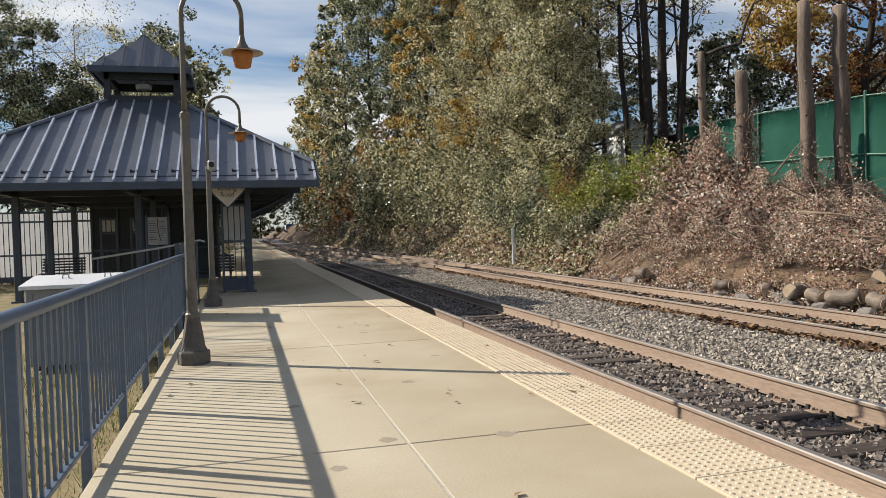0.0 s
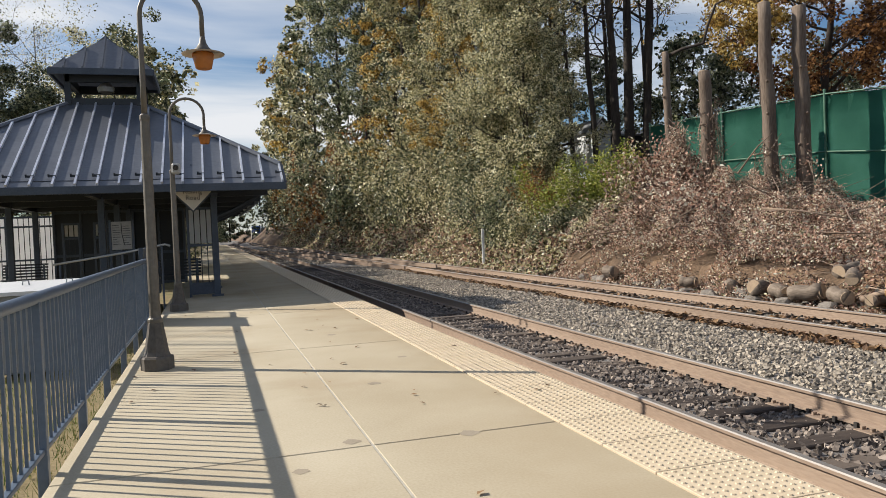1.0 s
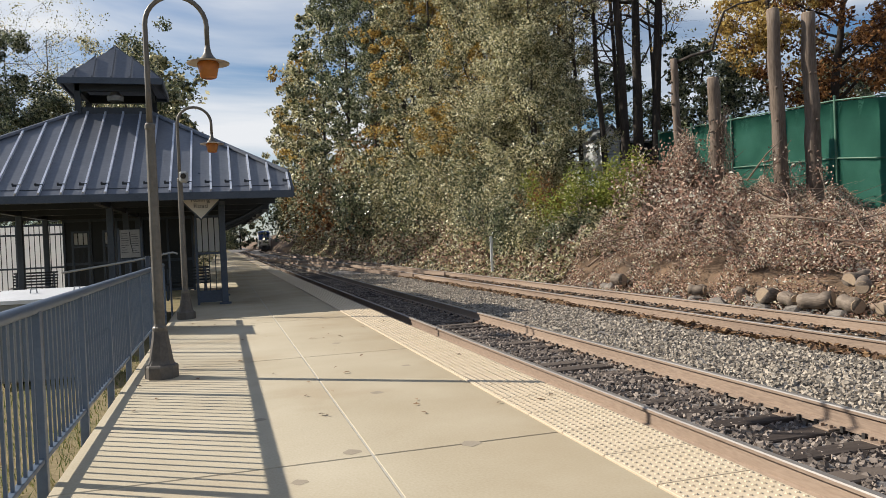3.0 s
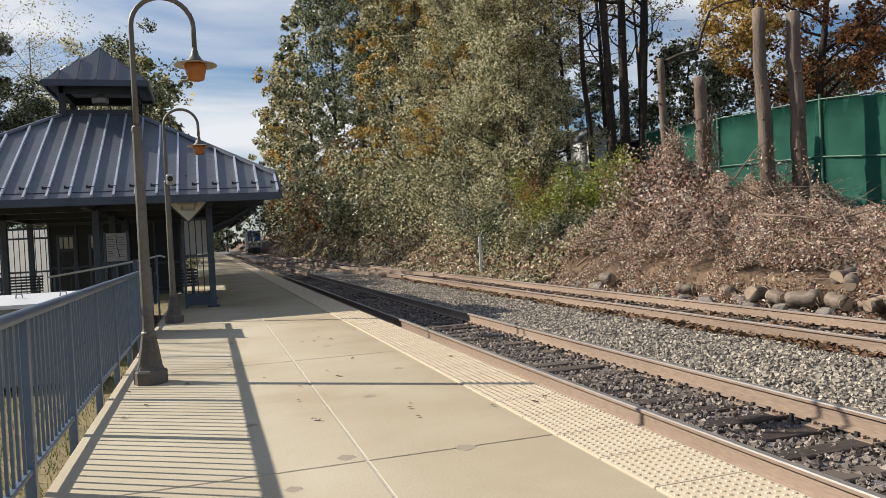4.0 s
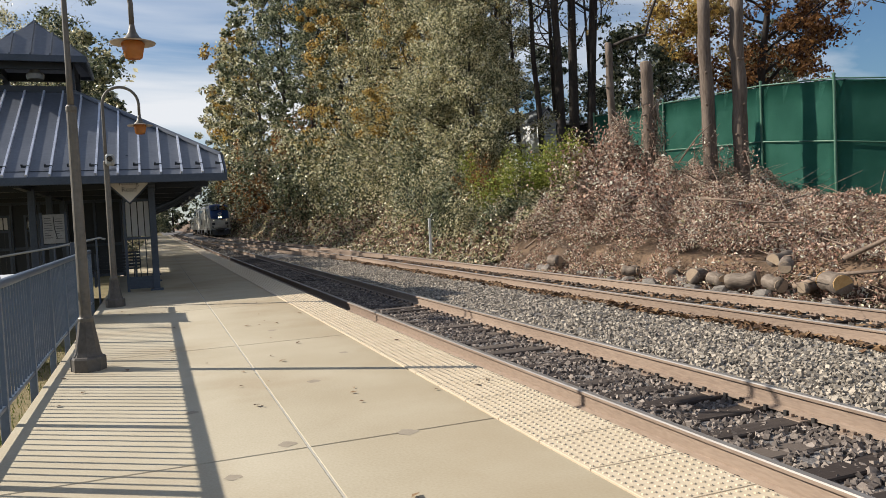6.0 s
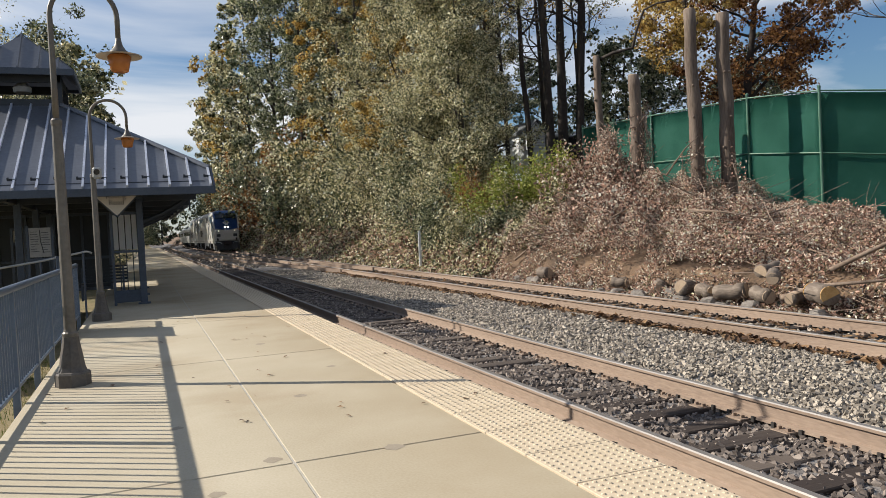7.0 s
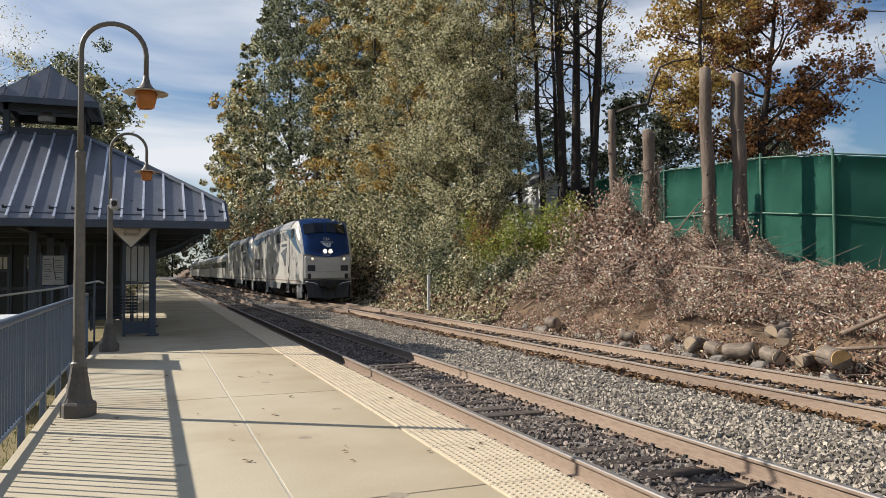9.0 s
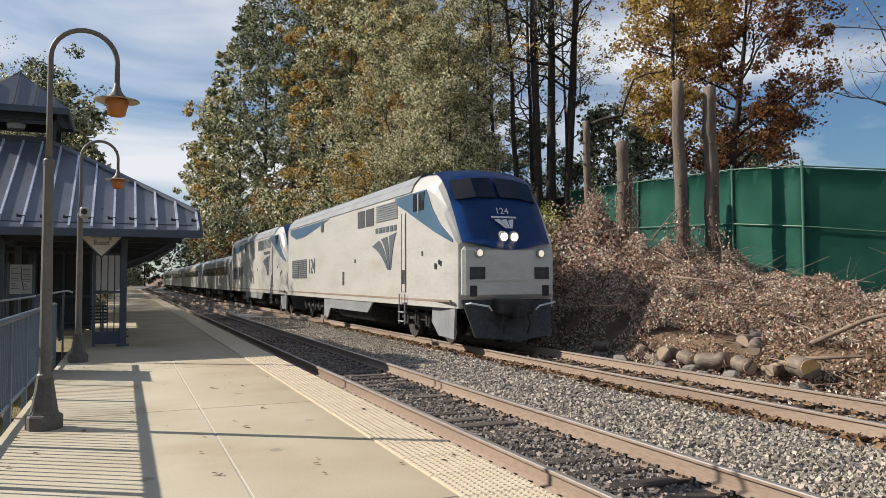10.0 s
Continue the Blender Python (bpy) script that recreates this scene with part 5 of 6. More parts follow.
def locomotive(number):
    """A rounded passenger diesel: slanted blue nose, silver sides with blue wedges, skirted underframe."""
    root = thing("locomotive", "silver passenger diesel locomotive with slanted blue nose and lit headlights", "locomotive", group="train")
    L = 20.9
    hw = 1.52
    # body shell
    bm = bmesh.new()
    rings = [ring(0.30, 1.36, 0.95, 2.46, 2.58, 1.20), ring(0.45, 1.40, 0.95, 2.62, 2.82, 1.22), ring(0.95, 1.47, 0.95, 3.24, 3.58, 1.22), ring(1.45, hw, 0.95, 3.76, 4.18, 1.28),
             ring(1.9, hw, 0.95, 3.92, 4.38, 1.24), ring(2.6, hw, 0.95, 3.95, 4.45, 1.22), ring(L, hw, 0.95, 3.95, 4.45, 1.22)]
    loft(bm, rings)
    part("body", bm, SILVER, root, "silver-white painted body shell")
    # blue nose: the slanted front and cab roof
    bm = bmesh.new()
    fr = [(0.10, 2.30, 1.24), (0.28, 2.60, 1.26), (0.43, 2.84, 1.27), (0.93, 3.60, 1.29), (1.20, 3.95, 1.30), (1.43, 4.20, 1.33), (1.65, 4.32, 1.32), (1.89, 4.42, 1.31), (2.6, 4.485, 1.29), (3.3, 4.49, 1.28)]
    v = [[bm.verts.new((x * w, y - 0.012, z + 0.012)) for x in (-1, -0.75, -0.4, 0, 0.4, 0.75, 1)] for y, z, w in fr]
    for r, (y, z, w) in zip(v, fr):
        k = 1.0 if y > 0.2 else 0.0
        for i, bow in ((0, -0.10), (1, -0.02), (2, 0.025), (3, 0.04), (4, 0.025), (5, -0.02), (6, -0.10)):
            r[i].co.z += bow * k
            r[i].co.y -= (bow + 0.10) * 0.6 * k
        if y < 0.2:
            for i, lift in ((0, 0.20), (1, 0.17), (2, 0.08), (3, 0.02), (4, 0.08), (5, 0.17), (6, 0.20)):
                r[i].co.z += lift
            r[0].co.y += 0.06
            r[6].co.y += 0.06
    for a, b in zip(v, v[1:]):
        for i in range(6):
            bm.faces.new((a[i], a[i + 1], b[i + 1], b[i]))
    bmesh.ops.solidify(bm, geom=bm.faces[:], thickness=0.03)
    part("nose_panel", bm, TRAINBLUE, root, "deep blue slanted nose", smooth=True)
    # windscreens in the slant
    for s in (-1, 1):
        bm = bmesh.new()
        slab(bm, [(s * 0.06, 0.80, 3.665), (s * 0.62, 0.81, 3.65), (s * 1.17, 0.90, 3.565), (s * 1.17, 1.30, 4.075), (s * 0.62, 1.21, 4.165), (s * 0.06, 1.20, 4.185)], 0.04, (0, -0.8, 0.55))
        part("windscreen", bm, DARKGLASS, root, "dark windscreen pane")
    # roof edge strips above the side doors and vents
    for s in (-1, 1):
        bm = bmesh.new()
        slab(bm, [(s * 1.530, 3.2, 3.98), (s * 1.530, L - 0.1, 3.98), (s * 1.435, L - 0.1, 4.20), (s * 1.435, 3.2, 4.20)], 0.012, (s, 0, 0.4))
        slab(bm, [(s * 1.435, 3.2, 4.205), (s * 1.435, L - 0.1, 4.205), (s * 1.235, L - 0.1, 4.43), (s * 1.235, 3.2, 4.43)], 0.012, (s * 0.7, 0, 0.7))
        part("roof_edge", bm, SKIRT, root, "grey roof edge")
    # lower nose face, anticlimber, plough
    bm = bmesh.new()
    box(bm, (0, 0.21, 1.80), (2.62, 0.22, 1.22), bevel=0.08)
    part("nose_face", bm, SILVER, root)
    bm = bmesh.new()
    box(bm, (0, 0.14, 1.62), (2.15, 0.14, 0.06), bevel=0.01)
    part("nose_ledge", bm, SILVER, root)
    bm = bmesh.new()
    slab(bm, [(-1.28, 0.25, 1.14), (1.28, 0.25, 1.14), (1.08, -0.10, 0.28), (0, -0.28, 0.18), (-1.08, -0.10, 0.28)], 0.06, (0, 1, 0.2))
    part("plough", bm, PLOUGH, root, "black pilot plough")
    bm = bmesh.new()
    box(bm, (0, -0.02, 0.98), (0.95, 0.5, 0.36), bevel=0.04)
    box(bm, (0, -0.30, 0.86), (0.26, 0.5, 0.28), bevel=0.05)
    for s in (-1, 1):
        tube(bm, [(s * 0.35, -0.12, 0.9), (s * 0.38, -0.26, 0.6), (s * 0.33, -0.2, 0.35)], 0.03, 6)
    part("coupler", bm, UNDER, root, "black coupler and hoses")
    for s in (-1, 1):
        bm = bmesh.new()
        box(bm, (s * 0.92, 0.085, 1.78), (0.42, 0.04, 0.30), bevel=0.01)
        part("number_board", bm, GRILLE, root, "dark recessed panel")
        bm = bmesh.new()
        box(bm, (s * 1.03, 0.085, 1.36), (0.18, 0.05, 0.26), bevel=0.01)
        part("step_box", bm, UNDER, root)
        bm = bmesh.new()
        rod(bm, (s * 0.88, 0.11, 2.26), (s * 0.88, 0.03, 2.26), 0.12, seg=16)
        dl = part("ditch_light", bm, GREYWARE, root, "round ditch light housing")
        bm = bmesh.new()
        rod(bm, (s * 0.88, 0.04, 2.26), (s * 0.88, 0.015, 2.26), 0.08, seg=16)
        part("lens", bm, DITCHGLOW, dl, "faintly glowing lens")
        bm = bmesh.new()
        tube(bm, [(s * 1.28, 0.02, 1.06), (s * 1.2, -0.12, 1.08), (s * 0.72, -0.14, 1.0), (s * 0.62, -0.1, 0.9)], 0.022, 6)
        part("grab_iron", bm, WHITEWARE, root, "white grab iron")
    for s in (-1, 1):
        bm = bmesh.new()
        rod(bm, (s * 0.15, 0.36, 2.68), (s * 0.15, 0.14, 2.66), 0.135, seg=16)
        hl = part("headlight", bm, GREYWARE, root, "round headlight housing")
        bm = bmesh.new()
        rod(bm, (s * 0.15, 0.15, 2.66), (s * 0.15, 0.11, 2.655), 0.095, seg=16)
        part("lens", bm, LAMPGLOW, hl, "glowing lens")
    # emblem and number on the nose
    tilt = Matrix.Translation((0, 0.54, 3.31)) @ Euler((radians(58), 0, 0)).to_matrix().to_4x4()
    writing("fleet_number", number, 0.26, WHITEWARE, root, tilt, 0.004)
    slant = Matrix.Translation((0, 0.36, 3.04)) @ Euler((radians(58), 0, 0)).to_matrix().to_4x4()
    bm = bmesh.new()
    for k in range(3):
        slab(bm, [(-0.30 + 0.2 * k, 0.05, 0), (-0.14 + 0.2 * k, 0.07, 0), (0.02 + 0.07 * k, -0.20, 0), (-0.04 + 0.07 * k, -0.20, 0)], 0.008, (0, 0, 1))
    em = part("nose_emblem", bm, WHITEWARE, root, "white three-striped emblem")
    em.matrix_basis = slant
    bm = bmesh.new()
    box(bm, (0, 0.13, 0.004), (0.72, 0.05, 0.008))
    lb = part("lettering_bar", bm, WHITEWARE, root)
    lb.matrix_basis = slant
    # side details, both sides
    for s in (-1, 1):
        e = hw + 0.004
        # blue band that sweeps from the roof over the cab window down to the nose
        flank = lambda y: float(np.interp(y, (0.30, 0.45, 0.95, 1.45), (1.36, 1.40, 1.47, hw))) + 0.006
        bm = bmesh.new()
        low = [(4.6, 3.80), (3.6, 3.50), (2.6, 3.18), (1.45, 2.82), (0.95, 2.66), (0.50, 2.52)]
        high = [(4.6, 3.94), (3.6, 3.94), (2.02, 3.94), (1.62, 3.46), (1.10, 2.98), (0.50, 2.60)]
        for (a, b), (c, d) in zip(zip(low, low[1:]), zip(high, high[1:])):
            slab(bm, [(s * flank(y), y, z) for y, z in (a, b, d, c)], 0.012, (s, 0, 0))
        part("cab_band", bm, BANDBLUE, root, "mid-blue wedge band")
        bm = bmesh.new()
        plate_on_side(bm, s, [(12.6, 3.93), (L - 0.6, 3.93), (L - 0.6, 3.72), (19.0, 3.46), (17.0, 3.50), (15.0, 3.70)], e)
        part("rear_band", bm, BANDBLUE, root, "mid-blue rear band")
        bm = bmesh.new()
        plate_on_side(bm, s, [(2.22, 3.44), (3.02, 3.44), (3.02, 3.90), (2.12, 3.90)], e + 0.014)
        cw = part("cab_window", bm, DARKGLASS, root, "dark cab side window")
        bm = bmesh.new()
        box(bm, (s * (e + 0.03), 2.58, 3.63), (0.03, 0.05, 0.5))
        part("window_bar", bm, SILVER, cw)
        bm = bmesh.new()
        for i in range(8):
            box(bm, (s * (e + 0.012), 5.45, 3.40 + 0.065 * i), (0.03, 2.1, 0.03))
        part("louvre", bm, GREYWARE, root, "slatted intake louvre")
        for y0 in (6.75, 7.75):
            bm = bmesh.new()
            plate_on_side(bm, s, [(y0, 3.32), (y0 + 0.86, 3.32), (y0 + 0.86, 3.86), (y0, 3.86)], e)
            part("engine_vent", bm, GRILLE, root, "dark intake vent")
        bm = bmesh.new()
        plate_on_side(bm, s, [(13.6, 3.5), (14.0, 3.5), (14.0, 3.9), (13.6, 3.9)], e + 0.008)
        part("engine_vent", bm, GRILLE, root, "dark intake vent")
        for y0 in (16.75, 18.35):
            bm = bmesh.new()
            plate_on_side(bm, s, [(y0, 1.72), (y0 + 1.5, 1.72), (y0 + 1.5, 2.52), (y0, 2.52)], e)
            g = part("radiator_grille", bm, GRILLE, root, "grey mesh grille")
            bm = bmesh.new()
            for k in range(9):
                box(bm, (s * (e + 0.018), y0 + 0.75, 1.78 + 0.085 * k), (0.014, 1.46, 0.02))
            part("grille_slats", bm, GREYWARE, g)
        # crew door with recessed grab rails
        bm = bmesh.new()
        plate_on_side(bm, s, [(3.72, 1.30), (3.98, 1.30), (3.98, 3.42), (3.72, 3.42)], e, 0.02)
        part("crew_door", bm, SILVER, root)
        bm = bmesh.new()
        for y0 in (3.66, 4.02):
            plate_on_side(bm, s, [(y0, 1.30), (y0 + 0.05, 1.30), (y0 + 0.05, 3.46), (y0, 3.46)], e)
        plate_on_side(bm, s, [(3.74, 1.52), (3.96, 1.52), (3.96, 1.90), (3.74, 1.90)], e + 0.02)
        part("door_recess", bm, UNDER, root, "dark door recess")
        bm = bmesh.new()
        for y0 in (3.62, 4.10):
            tube(bm, [(s * (e + 0.06), y0, 0.42), (s * (e + 0.06), y0, 1.24)], 0.02, 6)
        for z in (0.5, 0.75, 1.0):
            box(bm, (s * (e + 0.05), 3.86, z), (0.1, 0.5, 0.03))
        part("ladder", bm, GREYWARE, root, "steel boarding ladder")
        # emblem and lettering bars
        bm = bmesh.new()
        for top0, top1, foot0, foot1 in (((6.95, 2.66), (6.20, 2.82), 5.34, 5.27), ((6.02, 2.85), (5.36, 2.90), 5.23, 5.15), ((5.18, 2.91), (4.48, 2.98), 5.11, 5.02)):
            edges = []
            for (ty, tz), fy in ((top0, foot0), (top1, foot1)):
                edges.append([((1 - u) ** 2 * ty + 2 * u * (1 - u) * (0.42 * ty + 0.58 * fy) + u * u * fy, (1 - u) ** 2 * tz + 2 * u * (1 - u) * (tz - 0.16) + u * u * 1.92) for u in [k / 7 for k in range(8)]])
            for (a, b), (c, d) in zip(zip(edges[0], edges[0][1:]), zip(edges[1], edges[1][1:])):
                plate_on_side(bm, s, [a, b, d, c], e)
        part("side_emblem", bm, LOGO, root, "grey three-striped swoosh emblem")
        bm = bmesh.new()
        for i in range(6):
            plate_on_side(bm, s, [(4.50 + 0.36 * i, 3.04), (4.76 + 0.36 * i, 3.04), (4.76 + 0.36 * i, 3.20), (4.50 + 0.36 * i, 3.20)], e)
        part("lettering_bar", bm, LOGO, root)
        turn = Matrix.Translation((s * (e + 0.014), 15.7, 2.18)) @ Euler((radians(90), 0, radians(90 * s))).to_matrix().to_4x4()
        writing("fleet_number", number, 0.86, LOGO, root, turn, 0.003)
        # sill stripe and skirts
        bm = bmesh.new()
        box(bm, (s * (e - 0.02), L / 2, 1.12), (0.06, L - 0.9, 0.05))
        part("sill", bm, RUST, root)
        bm = bmesh.new()
        plate_on_side(bm, s, [(0.42, 0.98), (1.95, 0.98), (1.95, 0.55), (1.5, 0.25), (0.5, 0.22)], 1.34, 0.06)
        part("front_skirt", bm, SKIRT, root, "grey side skirt")
        bm = bmesh.new()
        plate_on_side(bm, s, [(6.9, 1.0), (13.6, 1.0), (13.6, 0.26), (13.0, 0.24), (12.6, 0.60), (7.6, 0.60)], 1.44, 0.05)
        part("mid_skirt", bm, SKIRT, root, "grey side skirt")
        for y0, z0, w, q in ((8.9, 2.2, 0.12, 0.12), (1.35, 1.9, 0.12, 0.14), (2.3, 2.25, 0.1, 0.12), (1.1, 2.0, 0.1, 0.12), (10.4, 1.45, 0.22, 0.47)):
            bm = bmesh.new()
            plate_on_side(bm, s, [(y0, z0), (y0 + w, z0), (y0 + w, z0 + q), (y0, z0 + q)], e)
            part("side_fitting", bm, UNDER, root)
    bm = bmesh.new()
    rod(bm, (-0.0, 7.6, 0.58), (0.0, 12.4, 0.58), 0.0 + 0.62, seg=12)
    box(bm, (0, 10, 0.62), (2.5, 4.6, 0.6), bevel=0.12)
    part("fuel_tank", bm, UNDER, root, "grimy fuel tank")
    bm = bmesh.new()
    box(bm, (0, L / 2, 0.9), (2.3, L - 1.0, 0.16))
    part("underframe", bm, UNDER, root)
    for y0, w, q in ((7.2, 1.9, 2.0), (11.5, 1.2, 1.6), (17.6, 2.1, 4.6)):
        bm = bmesh.new()
        box(bm, (0, y0, 4.50), (w, q, 0.12), bevel=0.03)
        part("roof_hatch", bm, TRAINROOF, root, "grimy roof hatch")
    bm = bmesh.new()
    slab(bm, [(-1.2, 2.7, 4.462), (1.2, 2.7, 4.462), (1.2, L - 0.1, 4.462), (-1.2, L - 0.1, 4.462)], 0.004, (0, 0, 1))
    part("roof_sheet", bm, TRAINROOF, root)
    spun = truck(root, 3.5, 2.8, 2) + truck(root, L - 3.5, 2.8, 2)
    root.scale = (1.02, 1.0, 1.08)
    return root, spun


def coach():
    """A fluted stainless passenger coach."""
    root = thing("passenger_coach", "fluted stainless steel passenger coach with a dark window band", "train coach", group="train")
    L = 25.6
    bm = bmesh.new()
    loft(bm, [ring(0.1, 1.50, 1.0, 3.2, 3.88, 1.0), ring(L - 0.1, 1.50, 1.0, 3.2, 3.88, 1.0)])
    part("body", bm, STAINLESS, root)
    for s in (-1, 1):
        for z in [1.15 + 0.12 * i for i in range(8)] + [3.12, 3.22]:
            bm = bmesh.new()
            box(bm, (s * 1.505, L / 2, z), (0.03, L - 0.6, 0.05))
            part("flute", bm, STAINLESS, root)
    for s in (-1, 1):
        bm = bmesh.new()
        plate_on_side(bm, s, [(2.6, 2.22), (L - 2.6, 2.22), (L - 2.6, 2.92), (2.6, 2.92)], 1.504)
        part("window_band", bm, GRILLE, root, "dark window band")
        for i in range(11):
            bm = bmesh.new()
            y0 = 3.0 + i * 1.8
            plate_on_side(bm, s, [(y0, 2.28), (y0 + 1.45, 2.28), (y0 + 1.45, 2.86), (y0, 2.86)], 1.516)
            part("window", bm, DARKGLASS, root)
        for y0 in (1.0, L - 1.9):
            bm = bmesh.new()
            plate_on_side(bm, s, [(y0, 1.05), (y0 + 0.9, 1.05), (y0 + 0.9, 3.1), (y0, 3.1)], 1.506)
            part("door", bm, SKIRT, root)
    bm = bmesh.new()
    box(bm, (0, L / 2, 0.8), (2.4, 9, 0.5), bevel=0.05)
    box(bm, (0, L / 2, 2.2), (1.5, L + 0.4, 2.2))
    part("underframe", bm, UNDER, root)
    spun = truck(root, 4.0, 2.6, 2) + truck(root, L - 4.0, 2.6, 2)
    return root, spun


SPEED, NOSE = 24.43, 17.05             # metres a second; where the nose stands at the end


# ---- build: structure ----
ground()
platform_root = platform()
tactile()
tracks()
railing()
lamp = lamp_post()
lamp.matrix_basis = pose(-0.735, 8.87, 0)
copy_thing(lamp, pose(-0.775, 15.85, 0))
shelter()
s1 = screen("wind_screen", 0.58, 4, 1.27, "narrow navy wind screen with bars and a white acrylic panel")
s1.matrix_basis = pose(-0.63, 19.3, 0)
fence()

canopy()
for x0 in (-8.12, -6.48):
    s2 = screen("wind_screen", 1.58, 10, 0.2, "wide navy wind screen with bars over white acrylic", kind_rails=(0.95, 2.06), kick=0.14, height=2.4)
    s2.matrix_basis = pose(x0, 27.75, 0)
s3 = screen("wind_screen", 0.40, 3, 1.58, "narrow navy wind screen with bars and a white acrylic panel", kind_rails=(1.1,), kick=0.3, height=2.0)
s3.matrix_basis = pose(-3.92, 22.4, 0)
s3 = screen("wind_screen", 0.30, 3, 1.58, "narrow navy wind screen with bars and a white acrylic panel", kind_rails=(1.1,), kick=0.3, height=2.0)
s3.matrix_basis = pose(-3.14, 22.4, 0)
booth()
platform_marks()
undergrowth()
station_sign()
notice_board()
surveillance_camera()
bin_cart()
edge_cabinet()
handrail_ramp()
bench(pose(-1.0, 21.8, 0))
bench(pose(-5.4, 24.6, 0))
marker_post()
shed()
long_shed()
# ---- build: plants ----
rng = random.Random(77)


def ground_at(x, y):
    return float(bank_height(np.array(float(x)), np.array(float(y))))


WOODS = [
    # x, y, height, trunk, spread, leaves, leaf size, main leaf, second leaf, label
    (14.8, 33.6, 9.5, 0.14, 2.7, 24000, 0.125, LEAF_GREEN, None, "olive-green young tree hung with vines"),
    (15.6, 35.5, 13.0, 0.18, 3.6, 34000, 0.135, LEAF_GREEN, None, "grey-green autumn tree at the trackside"),
    (17.6, 40.0, 18.0, 0.22, 4.2, 36000, 0.15, LEAF_GREEN, None, "tall grey-green autumn tree"),
    (16.4, 45.0, 16.0, 0.22, 4.2, 34000, 0.16, LEAF_GREEN, LEAF_GOLD, "autumn tree at the trackside turning gold"),
    (18.0, 52.0, 23.0, 0.26, 5.2, 36000, 0.18, LEAF_GREEN, None, "tall grey-green autumn tree deep in the row"),
    (16.6, 63.5, 28.0, 0.26, 4.6, 32000, 0.20, LEAF_GOLD, None, "tall golden autumn tree"),
    (16.7, 58.0, 24.0, 0.26, 5.2, 32000, 0.19, LEAF_GREEN, None, "tall olive-green autumn tree"),
    (17.6, 71.0, 31.0, 0.32, 6.4, 34000, 0.21, LEAF_DEEP, None, "tall dark green tree"),
    (16.6, 80.0, 33.0, 0.34, 7.2, 34000, 0.24, LEAF_DEEP, None, "tall dark green tree beside the line"),
    (16.4, 96.0, 34.0, 0.34, 7.0, 28000, 0.27, LEAF_DEEP, None, "tall green tree beside the line"),
    (16.0, 116.0, 34.0, 0.32, 6.6, 26000, 0.31, LEAF_GREEN, None, "tall olive tree beside the line"),
    (16.4, 142.0, 33.0, 0.32, 6.8, 22000, 0.36, LEAF_GREEN, LEAF_GOLD, "tall olive and gold tree beside the line"),
    (18.5, 175.0, 32.0, 0.32, 7.2, 18000, 0.44, LEAF_GREEN, None, "far olive tree beside the line"),
    (22.5, 220.0, 31.0, 0.32, 7.5, 15000, 0.52, LEAF_DEEP, LEAF_GREEN, "far green tree beside the line"),
    (7.0, 300.0, 30.0, 0.32, 9.0, 14000, 0.65, LEAF_DEEP, LEAF_GREEN, "far green tree where the line ends in woods"),
    (-3.0, 310.0, 27.0, 0.32, 9.0, 14000, 0.65, LEAF_GREEN, LEAF_DEEP, "far olive tree where the line ends in woods"),
    (24.5, 74.0, 30.0, 0.3, 7.0, 9000, 0.34, LEAF_DEEP, LEAF_GREEN, "tall dark green tree deep in the wood"),
    (25.0, 92.0, 33.0, 0.3, 7.5, 12000, 0.38, LEAF_DEEP, LEAF_GREEN, "tall dark green tree deep in the wood"),
    (21.5, 60.0, 24.0, 0.28, 5.5, 12000, 0.26, LEAF_DEEP, LEAF_GREEN, "dark green tree deep in the wood"),
    (22.5, 47.0, 19.0, 0.25, 3.6, 6000, 0.18, LEAF_DEEP, LEAF_GREEN, "dark green tree behind the embankment"),
    (25.5, 62.0, 27.0, 0.3, 6.0, 13000, 0.24, LEAF_GREEN, None, "tall olive tree behind the embankment"),
]
for i, (x, y, h, r, sp, n, size, mt, sec, lab) in enumerate(WOODS):
    tree(x, y, ground_at(x, y), h, r, sp, int(n * (1.9 if y < 50 else 1.1 if y < 90 else 0.5)), size * (0.62 if y < 50 else 0.80 if y < 90 else 1.2), mt, DARKBARK, lab, 100 + i, crown_from=0.03, second=sec, limbs=14, fill=170 if y < 50 else 140, depth=2 if y < 50 else 1, clump=0.85, hollow=1.1 if y < 60 else 0.75, gap=-0.62 if y < 60 else -0.8)
